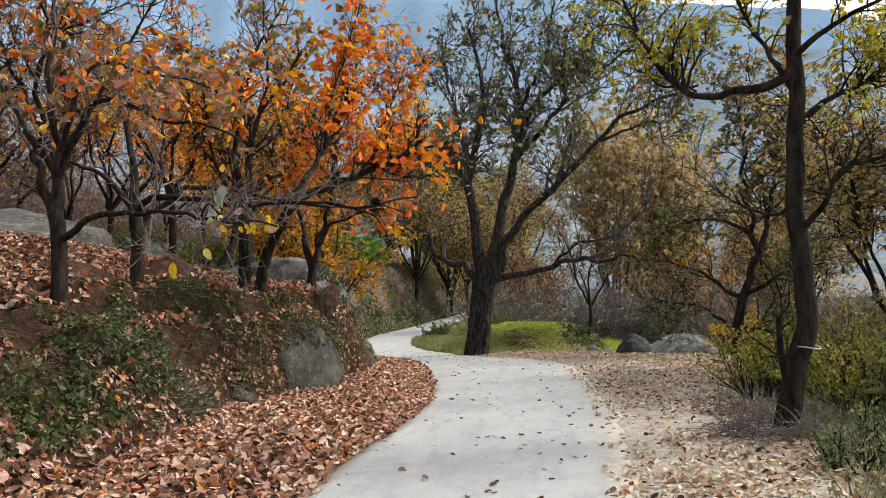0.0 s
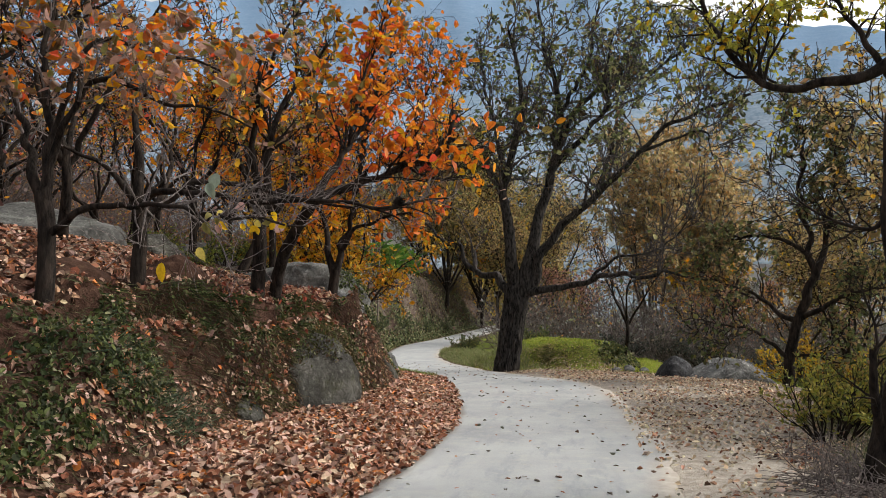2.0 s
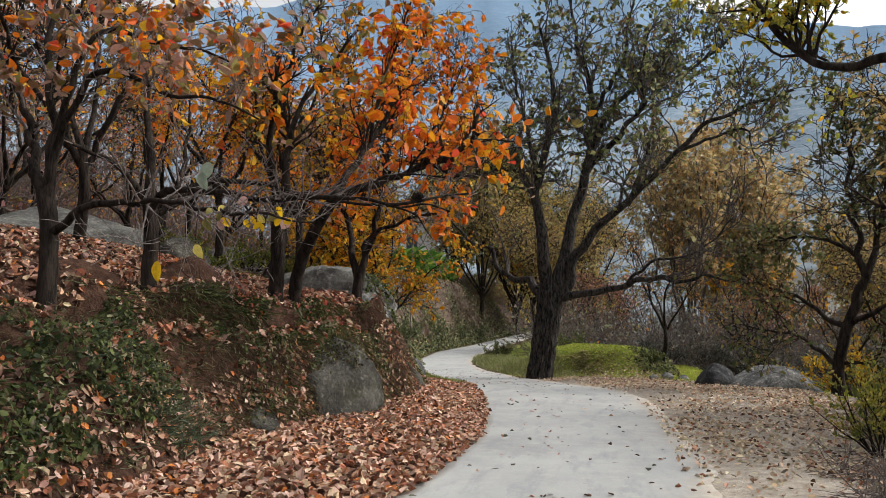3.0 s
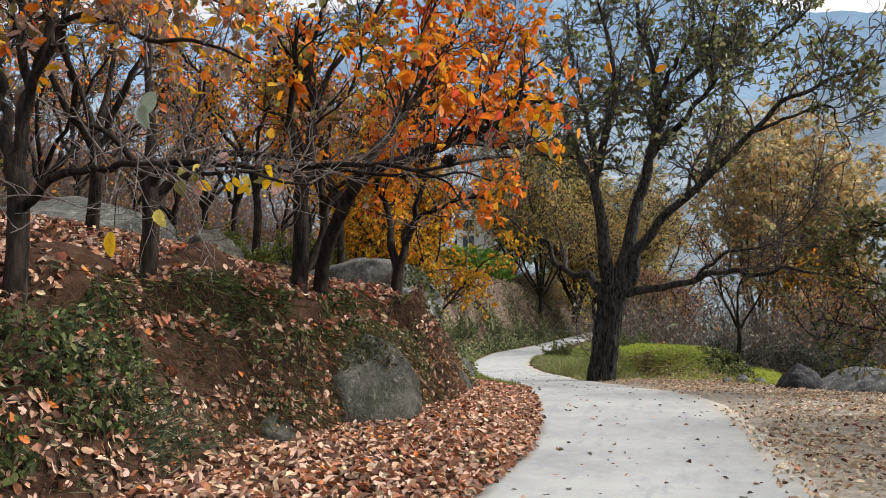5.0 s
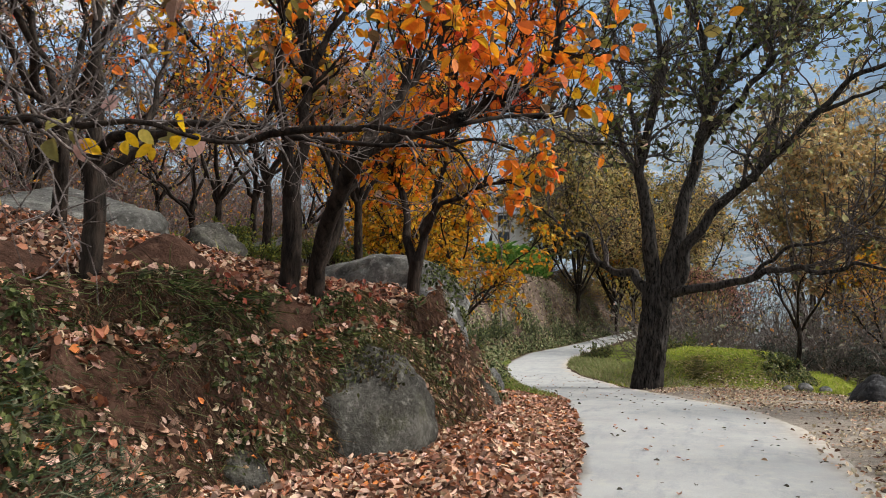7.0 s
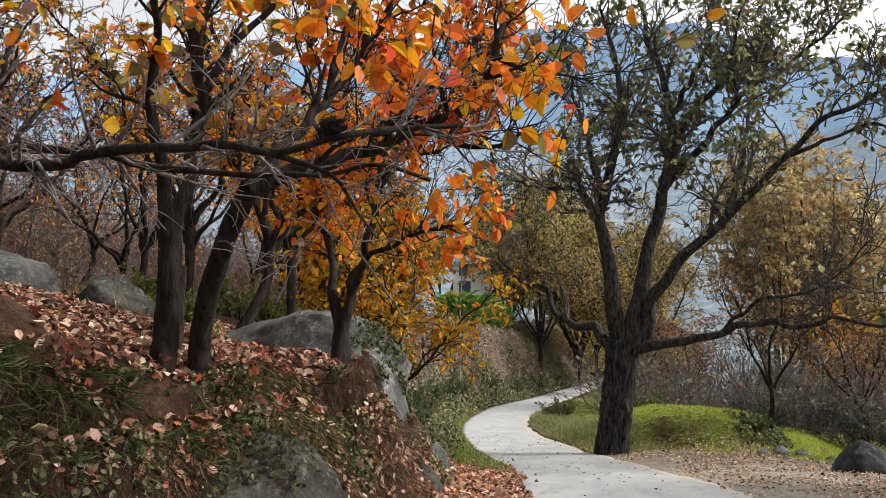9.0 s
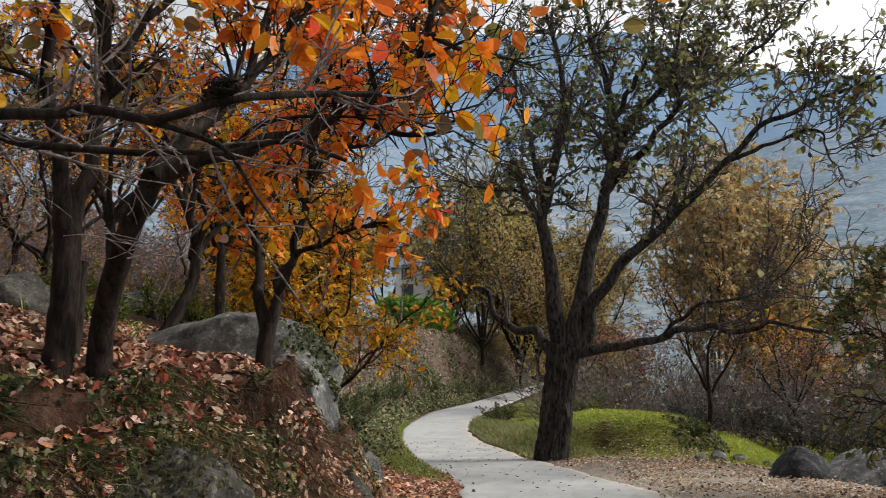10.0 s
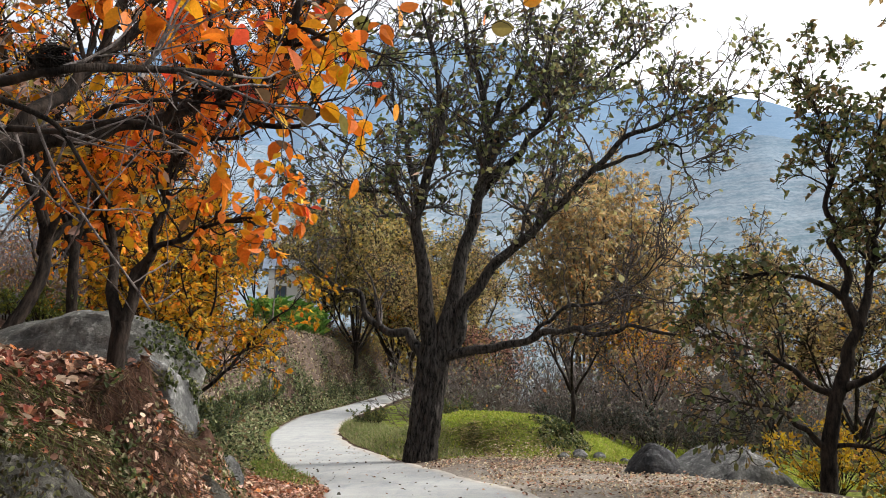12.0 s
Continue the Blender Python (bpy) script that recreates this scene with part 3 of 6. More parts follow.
def tree(name, label, trunks, limbs, bark, crown, twigs=(140, 900, 2600), lengths=(0.9, 0.45, 0.22), leaves=2000, size=0.11, colours=(), weights=(), pick=None, spread=(1.0, 1.0), group="", fat=1.0, wander=0.28, up=0.2, template=LEAF, faces=LEAF_F, hang=0.6, keep=None, min_r=0.0022, category="tree", stub=0.35, cheap=False, thin=None):
    """A tree: trunk and limbs along given lines, then three orders of branches and twigs, then leaves."""
    base = trunks[0][0][0]
    root = thing(name, base, label, category, group)
    PP, RR = [], []
    for k, (pts, r0, r1) in enumerate(trunks):
        P, R, vf = limb_mesh(pts, r0, r1, bark, 18, 12 if cheap else 96 if r0 > 0.2 else 24, 0.12 if r0 > 0.15 else 0.05, 0.15 if k == 0 else 0.12, k, 24 if cheap else 110 if r0 > 0.2 else 60, 0.2 if r0 > 0.15 else 0.07, 0.2)
        put("trunk", mesh_np("trunk", vf[0], [vf[1]], bark), root)
        PP.append(curve_points(P, 16)), RR.append(np.interp(np.linspace(0, 1, 16), np.linspace(0, 1, 18), R))
    nt = len(PP)
    for k, (pts, r0, r1) in enumerate(limbs):
        P, R, vf = limb_mesh(pts, r0, r1, bark, 16, 6 if cheap else 18 if r0 > 0.09 else 10, 0.12, 0.12, 7 + k, 18 if cheap else 60 if r0 > 0.09 else 36, 0.13)
        put("limb", mesh_np("limb", vf[0], [vf[1]], bark), root)
        PP.append(P), RR.append(R)
    P0, R0 = np.array(PP[nt:] or PP), np.array(RR[nt:] or RR)
    n1, n2, n3 = (6, 4, 3) if cheap else (8, 6, 5)
    P1, R1 = sprout(P0, R0, twigs[0], lengths[0], n1, (25, 65), up, wander * 0.8, 0.5, (stub, 1.0), 0.035 * fat)
    Q, S = np.concatenate([P1[:, ::1], curve_all(P0, n1)]), np.concatenate([R1, R0[:, np.linspace(0, 15, n1).astype(int)]])
    P2, R2 = sprout(Q, S, twigs[1], lengths[1], n2, (25, 75), up * 0.8, wander, 0.55, (0.3, 1.0), 0.011 * fat)
    if thin is not None:
        ok = rng.uniform(size=len(P2)) < thin(P2[:, 0])
        P2, R2 = P2[ok], R2[ok]
    P3, R3 = sprout(P2, R2, twigs[2], lengths[2], n3, (25, 80), up * 0.3, wander * 1.2, 0.6, (0.25, 1.0), 0.005 * fat, 0.4, 0.15)
    R1, R2, R3 = np.maximum(R1, min_r * 1.6), np.maximum(R2, min_r * 1.2), np.maximum(R3, min_r)
    V, F = join([tubes(P1, R1, 4 if cheap else 6), tubes(P2, R2, 3 if cheap else 4), tubes(P3, R3, 3)])
    tagged(put("branchwork", mesh_np("branchwork", V, F, twig_mat if crown is None else crown), root), kind="stuff")
    if leaves:
        at, way = on_twigs(P3, leaves)
        if keep is not None:
            ok = rng.uniform(size=len(at)) < keep(at)
            at, way = at[ok], way[ok]
        n = len(at)
        along = unit(way + rng.normal(0, 0.6, (n, 3)) + np.array([0, 0, -hang]))
        normal = unit(rng.normal(0, 0.7, (n, 3)) + np.array([0, 0, 0.5]))
        col = palette(n, colours, weights, 0.25, None if pick is None else pick(at) + rng.normal(0, 0.16, n))
        V, F, C = blades(at, along, normal, size * rng.uniform(0.6, 1.25, n), col, template, faces)
        put("crown", mesh_np("crown", V, [F], leaf_mat, False, C), root)
    return root


def curve_all(P, n):
    idx = np.linspace(0, P.shape[1] - 1, n).astype(int)
    return P[:, idx]


def autumn(p):
    """Where a persimmon crown is red, orange, yellow or faded: 0 to 1."""
    glow = fnoise(p[:, 0] * 0.9, p[:, 1] * 0.9, p[:, 2] * 0.9, 51)
    return 0.52 + 0.5 * glow + 0.15 * np.minimum(p[:, 0] + 2.5, 0.3) - 0.06 * smooth(4.4, 5.2, p[:, 2])


def clumps(p):
    return smooth(-0.32, 0.16, fnoise(p[:, 0] * 1.5, p[:, 1] * 1.5, p[:, 2] * 1.5, 57, 2))


# big walnut at the bend
tree("walnut_tree", "large old walnut tree with furrowed dark bark and sparse olive leaves", [
    ([(-0.9, 24.6, -0.45), (-0.72, 24.6, 0.85), (-0.52, 24.6, 2.1)], 0.325, 0.31)], [
    ([(-0.58, 24.6, 1.85), (-0.7, 24.4, 3.15), (-0.85, 24.2, 4.2), (-0.83, 24.0, 5.2), (-0.49, 23.7, 6.1), (-0.33, 23.5, 7.0), (-0.41, 23.3, 8.1), (-0.67, 23.1, 9.1)], 0.2, 0.03),
    ([(-0.87, 24.6, 4.6), (-1.31, 24.3, 5.4), (-2.0, 23.9, 5.45), (-2.7, 23.6, 5.6)], 0.06, 0.015),
    ([(-0.87, 24.3, 5.0), (-1.18, 25.1, 6.9), (-1.55, 25.6, 8.35), (-1.74, 26.1, 9.9)], 0.09, 0.02),
    ([(-0.4, 24.6, 1.85), (-0.06, 24.7, 3.3), (0.14, 24.9, 4.35), (0.58, 25.0, 5.9), (0.76, 25.2, 7.2), (0.47, 25.3, 8.5), (0.27, 25.5, 9.8), (0.15, 25.6, 11.2)], 0.2, 0.03),
    ([(0.65, 25.05, 6.2), (1.35, 25.5, 7.55), (2.23, 25.9, 8.3), (3.33, 26.3, 8.6), (4.74, 26.7, 9.65), (5.8, 27.1, 10.8)], 0.085, 0.02),
    ([(0.57, 25.0, 5.7), (1.2, 24.6, 6.2), (1.83, 24.3, 6.9), (2.05, 24.0, 7.1), (1.92, 23.7, 7.95), (2.22, 23.4, 9.0)], 0.10, 0.02),
    ([(0.74, 25.15, 7.3), (1.54, 24.9, 8.6), (1.75, 24.8, 9.8), (1.97, 24.6, 10.8)], 0.07, 0.02),
    ([(-0.3, 24.6, 1.9), (0.27, 24.4, 3.2), (0.88, 24.2, 3.95), (1.54, 23.9, 4.45), (2.0, 23.7, 4.9), (2.7, 23.5, 5.45), (3.1, 23.3, 6.0), (3.77, 23.0, 6.4), (4.64, 22.8, 6.7), (5.5, 22.6, 6.9)], 0.15, 0.025),
    ([(1.56, 23.95, 4.4), (2.0, 24.5, 5.5), (2.32, 24.8, 6.65), (2.6, 25.2, 8.0), (2.84, 25.6, 9.4)], 0.07, 0.015),
    ([(2.9, 23.45, 5.7), (3.68, 23.3, 5.95), (4.4, 22.9, 6.05), (4.55, 22.6, 5.3)], 0.05, 0.012),
    ([(-0.3, 24.5, 1.95), (0.6, 24.2, 2.1), (1.35, 23.8, 2.17), (1.78, 23.4, 2.4), (2.78, 22.9, 2.3), (3.45, 22.5, 2.35), (4.2, 22.1, 2.15)], 0.115, 0.02),
    ([(1.34, 23.8, 2.16), (2.1, 23.4, 2.8), (2.83, 23.1, 2.9), (3.57, 22.9, 3.3), (4.0, 22.6, 3.8)], 0.05, 0.012),
    ([(-0.72, 24.6, 1.75), (-1.17, 24.9, 2.5), (-1.5, 25.1, 2.4), (-2.0, 25.4, 2.75), (-2.2, 25.6, 3.3), (-2.9, 25.9, 3.6), (-3.6, 26.2, 4.3)], 0.13, 0.02),
], bark_walnut, walnut_twig, (200, 1300, 4200), (1.7, 0.85, 0.42), 8500, 0.15, [(0.28, 0.29, 0.11), (0.15, 0.18, 0.07), BROWN, (0.38, 0.37, 0.19), (0.08, 0.095, 0.045)], [3, 3, 1.6, 2, 2], fat=1.5, wander=0.36, up=0.35, keep=lambda p: 0.06 + 0.94 * smooth(3.6, 7.0, p[:, 2]), min_r=0.008, thin=lambda p: 0.35 + 0.65 * smooth(3.0, 4.5, p[:, 2]))

PERSIMMON = dict(group="persimmon trees on the terrace", category="persimmon tree")
LEAF_TINTS, LEAF_SHARES = [DUSKY, OLIVE, BROWN, YELLOW, AMBER, ORANGE, DEEP, RED], [2.6, 2.4, 0.9, 0.9, 1.2, 2.7, 1.7, 0.9]

tree("persimmon_tree", "persimmon tree with forked stems and bright orange leaves", [
    ([(-3.24, 15.09, 1.45), (-3.22, 15.09, 1.8), (-3.18, 15.09, 2.06)], 0.085, 0.085)], [
    ([(-3.2, 15.09, 1.95), (-3.34, 15.2, 2.4), (-3.4, 15.35, 2.75), (-3.58, 15.5, 3.15), (-3.8, 15.6, 3.6), (-4.03, 15.75, 3.9), (-4.26, 15.9, 4.5)], 0.065, 0.015),
    ([(-3.18, 15.09, 2.0), (-3.06, 15.15, 2.55), (-2.93, 15.2, 3.0), (-2.84, 15.27, 3.7), (-2.8, 15.33, 4.2), (-2.8, 15.4, 4.8)], 0.062, 0.014),
    ([(-3.08, 15.1, 2.4), (-2.83, 14.9, 2.72), (-2.48, 14.7, 2.8), (-2.06, 14.5, 2.92), (-1.6, 14.3, 2.92)], 0.04, 0.01),
    ([(-2.8, 15.3, 4.1), (-2.6, 15.4, 5.1), (-2.3, 15.4, 5.9), (-2.1, 15.4, 6.5)], 0.03, 0.008),
    ([(-2.3, 14.9, 3.82), (-1.75, 14.7, 4.5), (-1.5, 14.6, 5.0), (-1.3, 14.5, 5.4)], 0.022, 0.007),
    ([(-2.88, 15.25, 3.6), (-2.47, 15.0, 3.83), (-2.0, 14.75, 3.8), (-1.56, 14.5, 3.93)], 0.032, 0.008),
], bark_grey, bark_dark, (120, 800, 2600), (0.8, 0.42, 0.22), 4400, 0.125, LEAF_TINTS, [1.0, 1.2, 0.5, 1.2, 1.6, 3.2, 2.4, 1.6], pick=autumn, template=OVAL, faces=OVAL_F, keep=lambda p: clumps(p) * (1 - 0.2 * smooth(4.6, 5.4, p[:, 2])), **PERSIMMON)

tree("persimmon_tree", "persimmon tree with twin trunks and orange and yellow leaves", [
    ([(-3.44, 12.18, 1.4), (-3.41, 12.18, 1.9), (-3.4, 12.18, 2.28), (-3.42, 12.18, 2.55)], 0.10, 0.085),
    ([(-3.3, 12.42, 1.4), (-3.14, 12.25, 1.95), (-2.84, 11.98, 2.4), (-2.5, 11.74, 2.78)], 0.085, 0.068),
    ([(-3.48, 12.36, 1.4), (-3.49, 12.43, 1.93), (-3.5, 12.45, 2.35)], 0.06, 0.05)], [
    ([(-3.41, 12.18, 2.45), (-3.4, 12.06, 2.75), (-3.4, 11.95, 3.2), (-3.4, 11.8, 3.65), (-3.28, 11.7, 4.0), (-3.23, 11.6, 4.45)], 0.066, 0.022),
    ([(-3.4, 12.18, 2.45), (-3.37, 12.33, 3.08), (-3.43, 12.5, 3.7), (-3.6, 12.63, 4.25), (-3.7, 12.8, 5.0)], 0.068, 0.024),
    ([(-3.43, 12.46, 3.6), (-3.35, 12.8, 4.3), (-3.1, 13.1, 4.8), (-2.88, 13.4, 5.4)], 0.045, 0.018),
    ([(-2.52, 11.75, 2.74), (-2.4, 12.1, 3.2), (-2.25, 12.45, 3.6), (-2.1, 12.75, 4.05), (-1.9, 13.0, 4.65)], 0.055, 0.018),
    ([(-2.25, 12.45, 3.6), (-2.2, 12.8, 4.5), (-2.0, 13.1, 5.3), (-1.8, 13.3, 6.3)], 0.03, 0.008),
    ([(-3.6, 12.63, 4.15), (-3.5, 12.9, 5.2), (-3.1, 13.0, 5.9), (-2.9, 13.1, 6.5)], 0.035, 0.008),
    ([(-2.52, 11.75, 2.74), (-2.2, 11.95, 2.96), (-1.85, 12.2, 3.08), (-1.45, 12.35, 3.3), (-1.15, 12.1, 3.28), (-0.94, 11.85, 3.31), (-0.78, 11.72, 3.46), (-0.72, 11.75, 3.68), (-0.74, 11.9, 3.9)], 0.062, 0.016),
    ([(-0.76, 11.7, 3.5), (-0.6, 11.75, 3.42), (-0.45, 11.9, 3.44), (-0.2, 12.2, 3.46)], 0.018, 0.006),
    ([(-1.45, 12.35, 3.3), (-1.2, 12.4, 3.16), (-0.9, 12.35, 3.1), (-0.68, 12.0, 3.06), (-0.6, 11.7, 3.0)], 0.024, 0.007),
    ([(-2.1, 12.0, 3.0), (-1.8, 11.7, 3.02), (-1.4, 11.5, 2.98), (-1.0, 11.4, 2.9)], 0.02, 0.006),
], bark_grey, bark_dark, (100, 500, 1400), (0.8, 0.42, 0.22), 5200, 0.13, LEAF_TINTS, LEAF_SHARES, pick=autumn, wander=0.2, template=OVAL, faces=OVAL_F, keep=lambda p: clumps(p) * (0.55 + 0.3 * smooth(-3.1, -2.2, p[:, 0])) * (1 - 0.65 * smooth(-1.9, -1.2, p[:, 0])) * (1 - 0.8 * smooth(-0.45, -0.1, p[:, 0])) * (1 - 0.3 * smooth(4.6, 5.4, p[:, 2])), **PERSIMMON)

tree(
    "persimmon_tree", "half-bare persimmon tree with a knotted trunk and long drooping limb", [
    ([(-4.16, 10.41, 1.4), (-4.14, 10.41, 1.9), (-4.13, 10.41, 2.2), (-4.18, 10.41, 2.65)], 0.085, 0.075)], [
    ([(-4.18, 10.41, 2.55), (-4.21, 10.5, 3.1), (-4.35, 10.6, 3.63), (-4.43, 10.7, 4.2), (-4.6, 10.8, 4.8)], 0.06, 0.014),
    ([(-4.16, 10.41, 2.45), (-3.85, 10.35, 2.66), (-3.3, 10.15, 2.6), (-2.7, 9.95, 2.52), (-2.14, 9.8, 2.47), (-1.7, 9.72, 2.42), (-1.3, 9.64, 2.36), (-0.98, 9.62, 2.38), (-0.79, 9.76, 2.45), (-0.55, 9.9, 2.47)], 0.045, 0.009),
    ([(-1.3, 9.64, 2.36), (-1.12, 9.66, 2.3), (-1.0, 9.7, 2.24), (-0.93, 9.74, 2.12), (-0.86, 9.76, 2.02)], 0.014, 0.004),
    ([(-4.13, 10.41, 2.3), (-4.09, 10.74, 2.65), (-4.13, 11.1, 3.24), (-4.28, 11.4, 4.0)], 0.05, 0.012),
    ([(-4.18, 10.41, 2.55), (-4.44, 10.24, 2.94), (-4.75, 10.1, 3.1), (-5.06, 9.9, 3.3)], 0.045, 0.012),
    ([(-4.14, 10.41, 2.4), (-3.75, 10.6, 2.74), (-3.2, 10.75, 2.82), (-2.6, 10.7, 2.68), (-2.0, 10.5, 2.5), (-1.5, 10.35, 2.45), (-1.12, 10.25, 2.46), (-0.8, 10.3, 2.36)], 0.038, 0.008),
], bark_dark, twig_mat, (44, 170, 420), (0.62, 0.36, 0.2), 600, 0.12, LEAF_TINTS, [3, 1, 1.5, 2, 1, 1.5, 0.5, 0.5], wander=0.15, template=OVAL, faces=OVAL_F, keep=lambda p: 0.7 * smooth(3.1, 3.6, p[:, 2]), **PERSIMMON)

tree("persimmon_tree", "persimmon tree with dark forked limbs and fading orange leaves", [
    ([(-4.22, 8.88, 1.25), (-4.2, 8.88, 1.72), (-4.21, 8.88, 2.12), (-4.27, 8.88, 2.45)], 0.085, 0.075)], [
    ([(-4.26, 8.88, 2.35), (-4.49, 9.0, 2.78), (-4.7, 9.1, 3.25), (-5.05, 9.3, 3.7), (-5.44, 9.4, 4.2)], 0.055, 0.014),
    ([(-4.25, 8.88, 2.3), (-4.12, 8.83, 2.83), (-3.83, 8.78, 3.32), (-3.47, 8.73, 3.46), (-3.0, 8.68, 3.22), (-2.4, 8.63, 3.07), (-2.1, 8.6, 2.93)], 0.045, 0.008),
    ([(-4.26, 8.88, 2.35), (-4.25, 8.96, 3.02), (-4.4, 9.0, 3.64), (-4.41, 9.1, 4.33), (-4.43, 9.2, 4.93)], 0.055, 0.014),
    ([(-4.21, 8.88, 2.05), (-3.75, 8.75, 2.27), (-3.1, 8.5, 2.25), (-2.4, 8.15, 2.15), (-1.9, 8.0, 2.06), (-1.5, 8.3, 2.02)], 0.038, 0.007),
    ([(-2.6, 8.25, 2.18), (-2.5, 7.95, 2.1), (-2.42, 7.72, 1.92), (-2.39, 7.66, 1.7)], 0.006, 0.0025),
    ([(-2.3, 8.1, 2.13), (-2.2, 7.85, 2.08), (-2.12, 7.67, 1.95), (-2.11, 7.64, 1.83)], 0.006, 0.0025),
    ([(-4.25, 8.95, 2.95), (-3.92, 9.0, 3.9), (-3.49, 9.2, 3.9), (-2.93, 9.3, 3.79), (-2.6, 9.5, 3.62)], 0.035, 0.008),
], bark_dark, twig_mat, (44, 200, 460), (0.7, 0.42, 0.26), 1700, 0.12, LEAF_TINTS, [5, 1.5, 2.4, 0.8, 1.2, 1.8, 1.0, 0.6], wander=0.15, template=OVAL, faces=OVAL_F, keep=lambda p: smooth(3.0, 3.6, p[:, 2]), **PERSIMMON)

tree("alder_tree", "slender dark-barked tree with yellow-green leaves beside the path", [
    ([(2.79, 8.4, -0.1), (2.9, 8.42, 0.4), (3.06, 8.44, 0.79), (3.09, 8.47, 1.33), (3.08, 8.49, 1.84), (3.09, 8.5, 2.36), (3.16, 8.53, 3.14), (3.19, 8.56, 3.83), (3.24, 8.58, 4.75), (3.34, 8.6, 5.9)], 0.10, 0.05)], [
    ([(3.13, 8.5, 3.27), (2.85, 8.53, 3.16), (2.38, 8.67, 3.14), (2.1, 8.8, 3.33), (1.92, 8.93, 3.67), (1.8, 9.07, 4.1), (1.73, 9.2, 4.66)], 0.045, 0.01),
    ([(3.12, 8.5, 2.75), (3.45, 8.57, 3.0), (3.88, 8.73, 3.2), (4.27, 8.9, 3.5)], 0.035, 0.01),
    ([(3.15, 8.5, 3.42), (3.4, 8.2, 3.58), (3.7, 8.0, 3.7), (4.0, 7.8, 3.87)], 0.03, 0.01),
    ([(3.09, 8.49, 1.8), (3.25, 8.32, 2.0), (3.38, 8.25, 2.3), (3.68, 8.2, 2.37), (4.0, 8.1, 2.58)], 0.03, 0.008),
    ([(3.09, 8.5, 2.2), (2.95, 8.6, 1.96), (2.66, 8.8, 2.1), (2.46, 9.0, 2.31)], 0.022, 0.006),
    ([(2.88, 8.4, 0.4), (2.79, 8.27, 0.76), (2.77, 8.2, 1.05)], 0.04, 0.025),
    ([(3.15, 8.53, 3.05), (2.94, 8.6, 3.5), (2.82, 8.8, 3.9), (2.74, 9.0, 4.5)], 0.03, 0.008),
    ([(3.22, 8.57, 4.4), (3.6, 8.7, 4.9), (4.0, 8.9, 5.3)], 0.03, 0.008),
    ([(3.22, 8.57, 4.6), (2.8, 8.7, 5.1), (2.4, 8.7, 5.5)], 0.03, 0.008),
], bark_dark, bark_dark, (110, 640, 2000), (0.75, 0.38, 0.18), 13000, 0.052, [(0.60, 0.56, 0.07), (0.46, 0.44, 0.08), (0.34, 0.34, 0.09), YELLOW], [3, 3, 2, 1], keep=lambda p: smooth(2.5, 3.4, p[:, 2]))

tree("walnut_tree", "low spreading tree with olive-brown leaves beside the grey boulder", [
    ([(5.12, 18.9, -0.35), (5.19, 18.9, 0.47), (5.36, 18.9, 1.17), (5.58, 18.9, 1.65)], 0.115, 0.09)], [
    ([(5.55, 18.9, 1.6), (5.88, 18.9, 2.45), (6.04, 18.9, 3.2), (6.2, 18.9, 4.1), (6.3, 18.8, 5.1)], 0.085, 0.02),
    ([(5.17, 18.9, 0.43), (4.66, 18.75, 0.83), (4.38, 18.6, 1.02), (3.87, 18.45, 1.1), (3.3, 18.3, 1.22)], 0.045, 0.01),
    ([(5.38, 18.9, 1.17), (5.06, 19.0, 1.3), (4.86, 19.2, 1.58), (4.4, 19.35, 1.83), (3.7, 19.5, 2.06)], 0.06, 0.012),
    ([(5.43, 18.9, 1.25), (5.79, 18.7, 1.44), (6.2, 18.6, 1.7), (6.9, 18.4, 1.85)], 0.06, 0.014),
    ([(5.74, 18.9, 2.0), (5.65, 19.0, 2.87), (5.55, 19.1, 3.73), (5.65, 19.1, 4.8), (5.55, 19.2, 5.44), (5.4, 19.3, 6.0)], 0.07, 0.012),
    ([(5.2, 18.9, 0.47), (5.5, 18.65, 0.5), (5.97, 18.4, 0.36)], 0.04, 0.012),
    ([(5.6, 19.1, 3.95), (5.93, 18.8, 4.26), (6.4, 18.5, 4.34)], 0.035, 0.01),
    ([(5.7, 18.95, 2.5), (5.0, 19.1, 2.9), (4.3, 19.2, 2.9), (3.8, 19.3, 2.7)], 0.05, 0.01),
], bark_dark, bark_dark, (95, 560, 1700), (0.9, 0.48, 0.26), 7200, 0.105, [(0.20, 0.20, 0.07), (0.11, 0.14, 0.055), (0.24, 0.16, 0.08), (0.15, 0.15, 0.08), (0.32, 0.25, 0.09)], [3, 3.6, 2.2, 2, 0.8], min_r=0.004, keep=lambda p: 0.35 + 0.65 * smooth(1.6, 2.6, p[:, 2]) + 0.3 * smooth(5.2, 6.2, p[:, 0]))


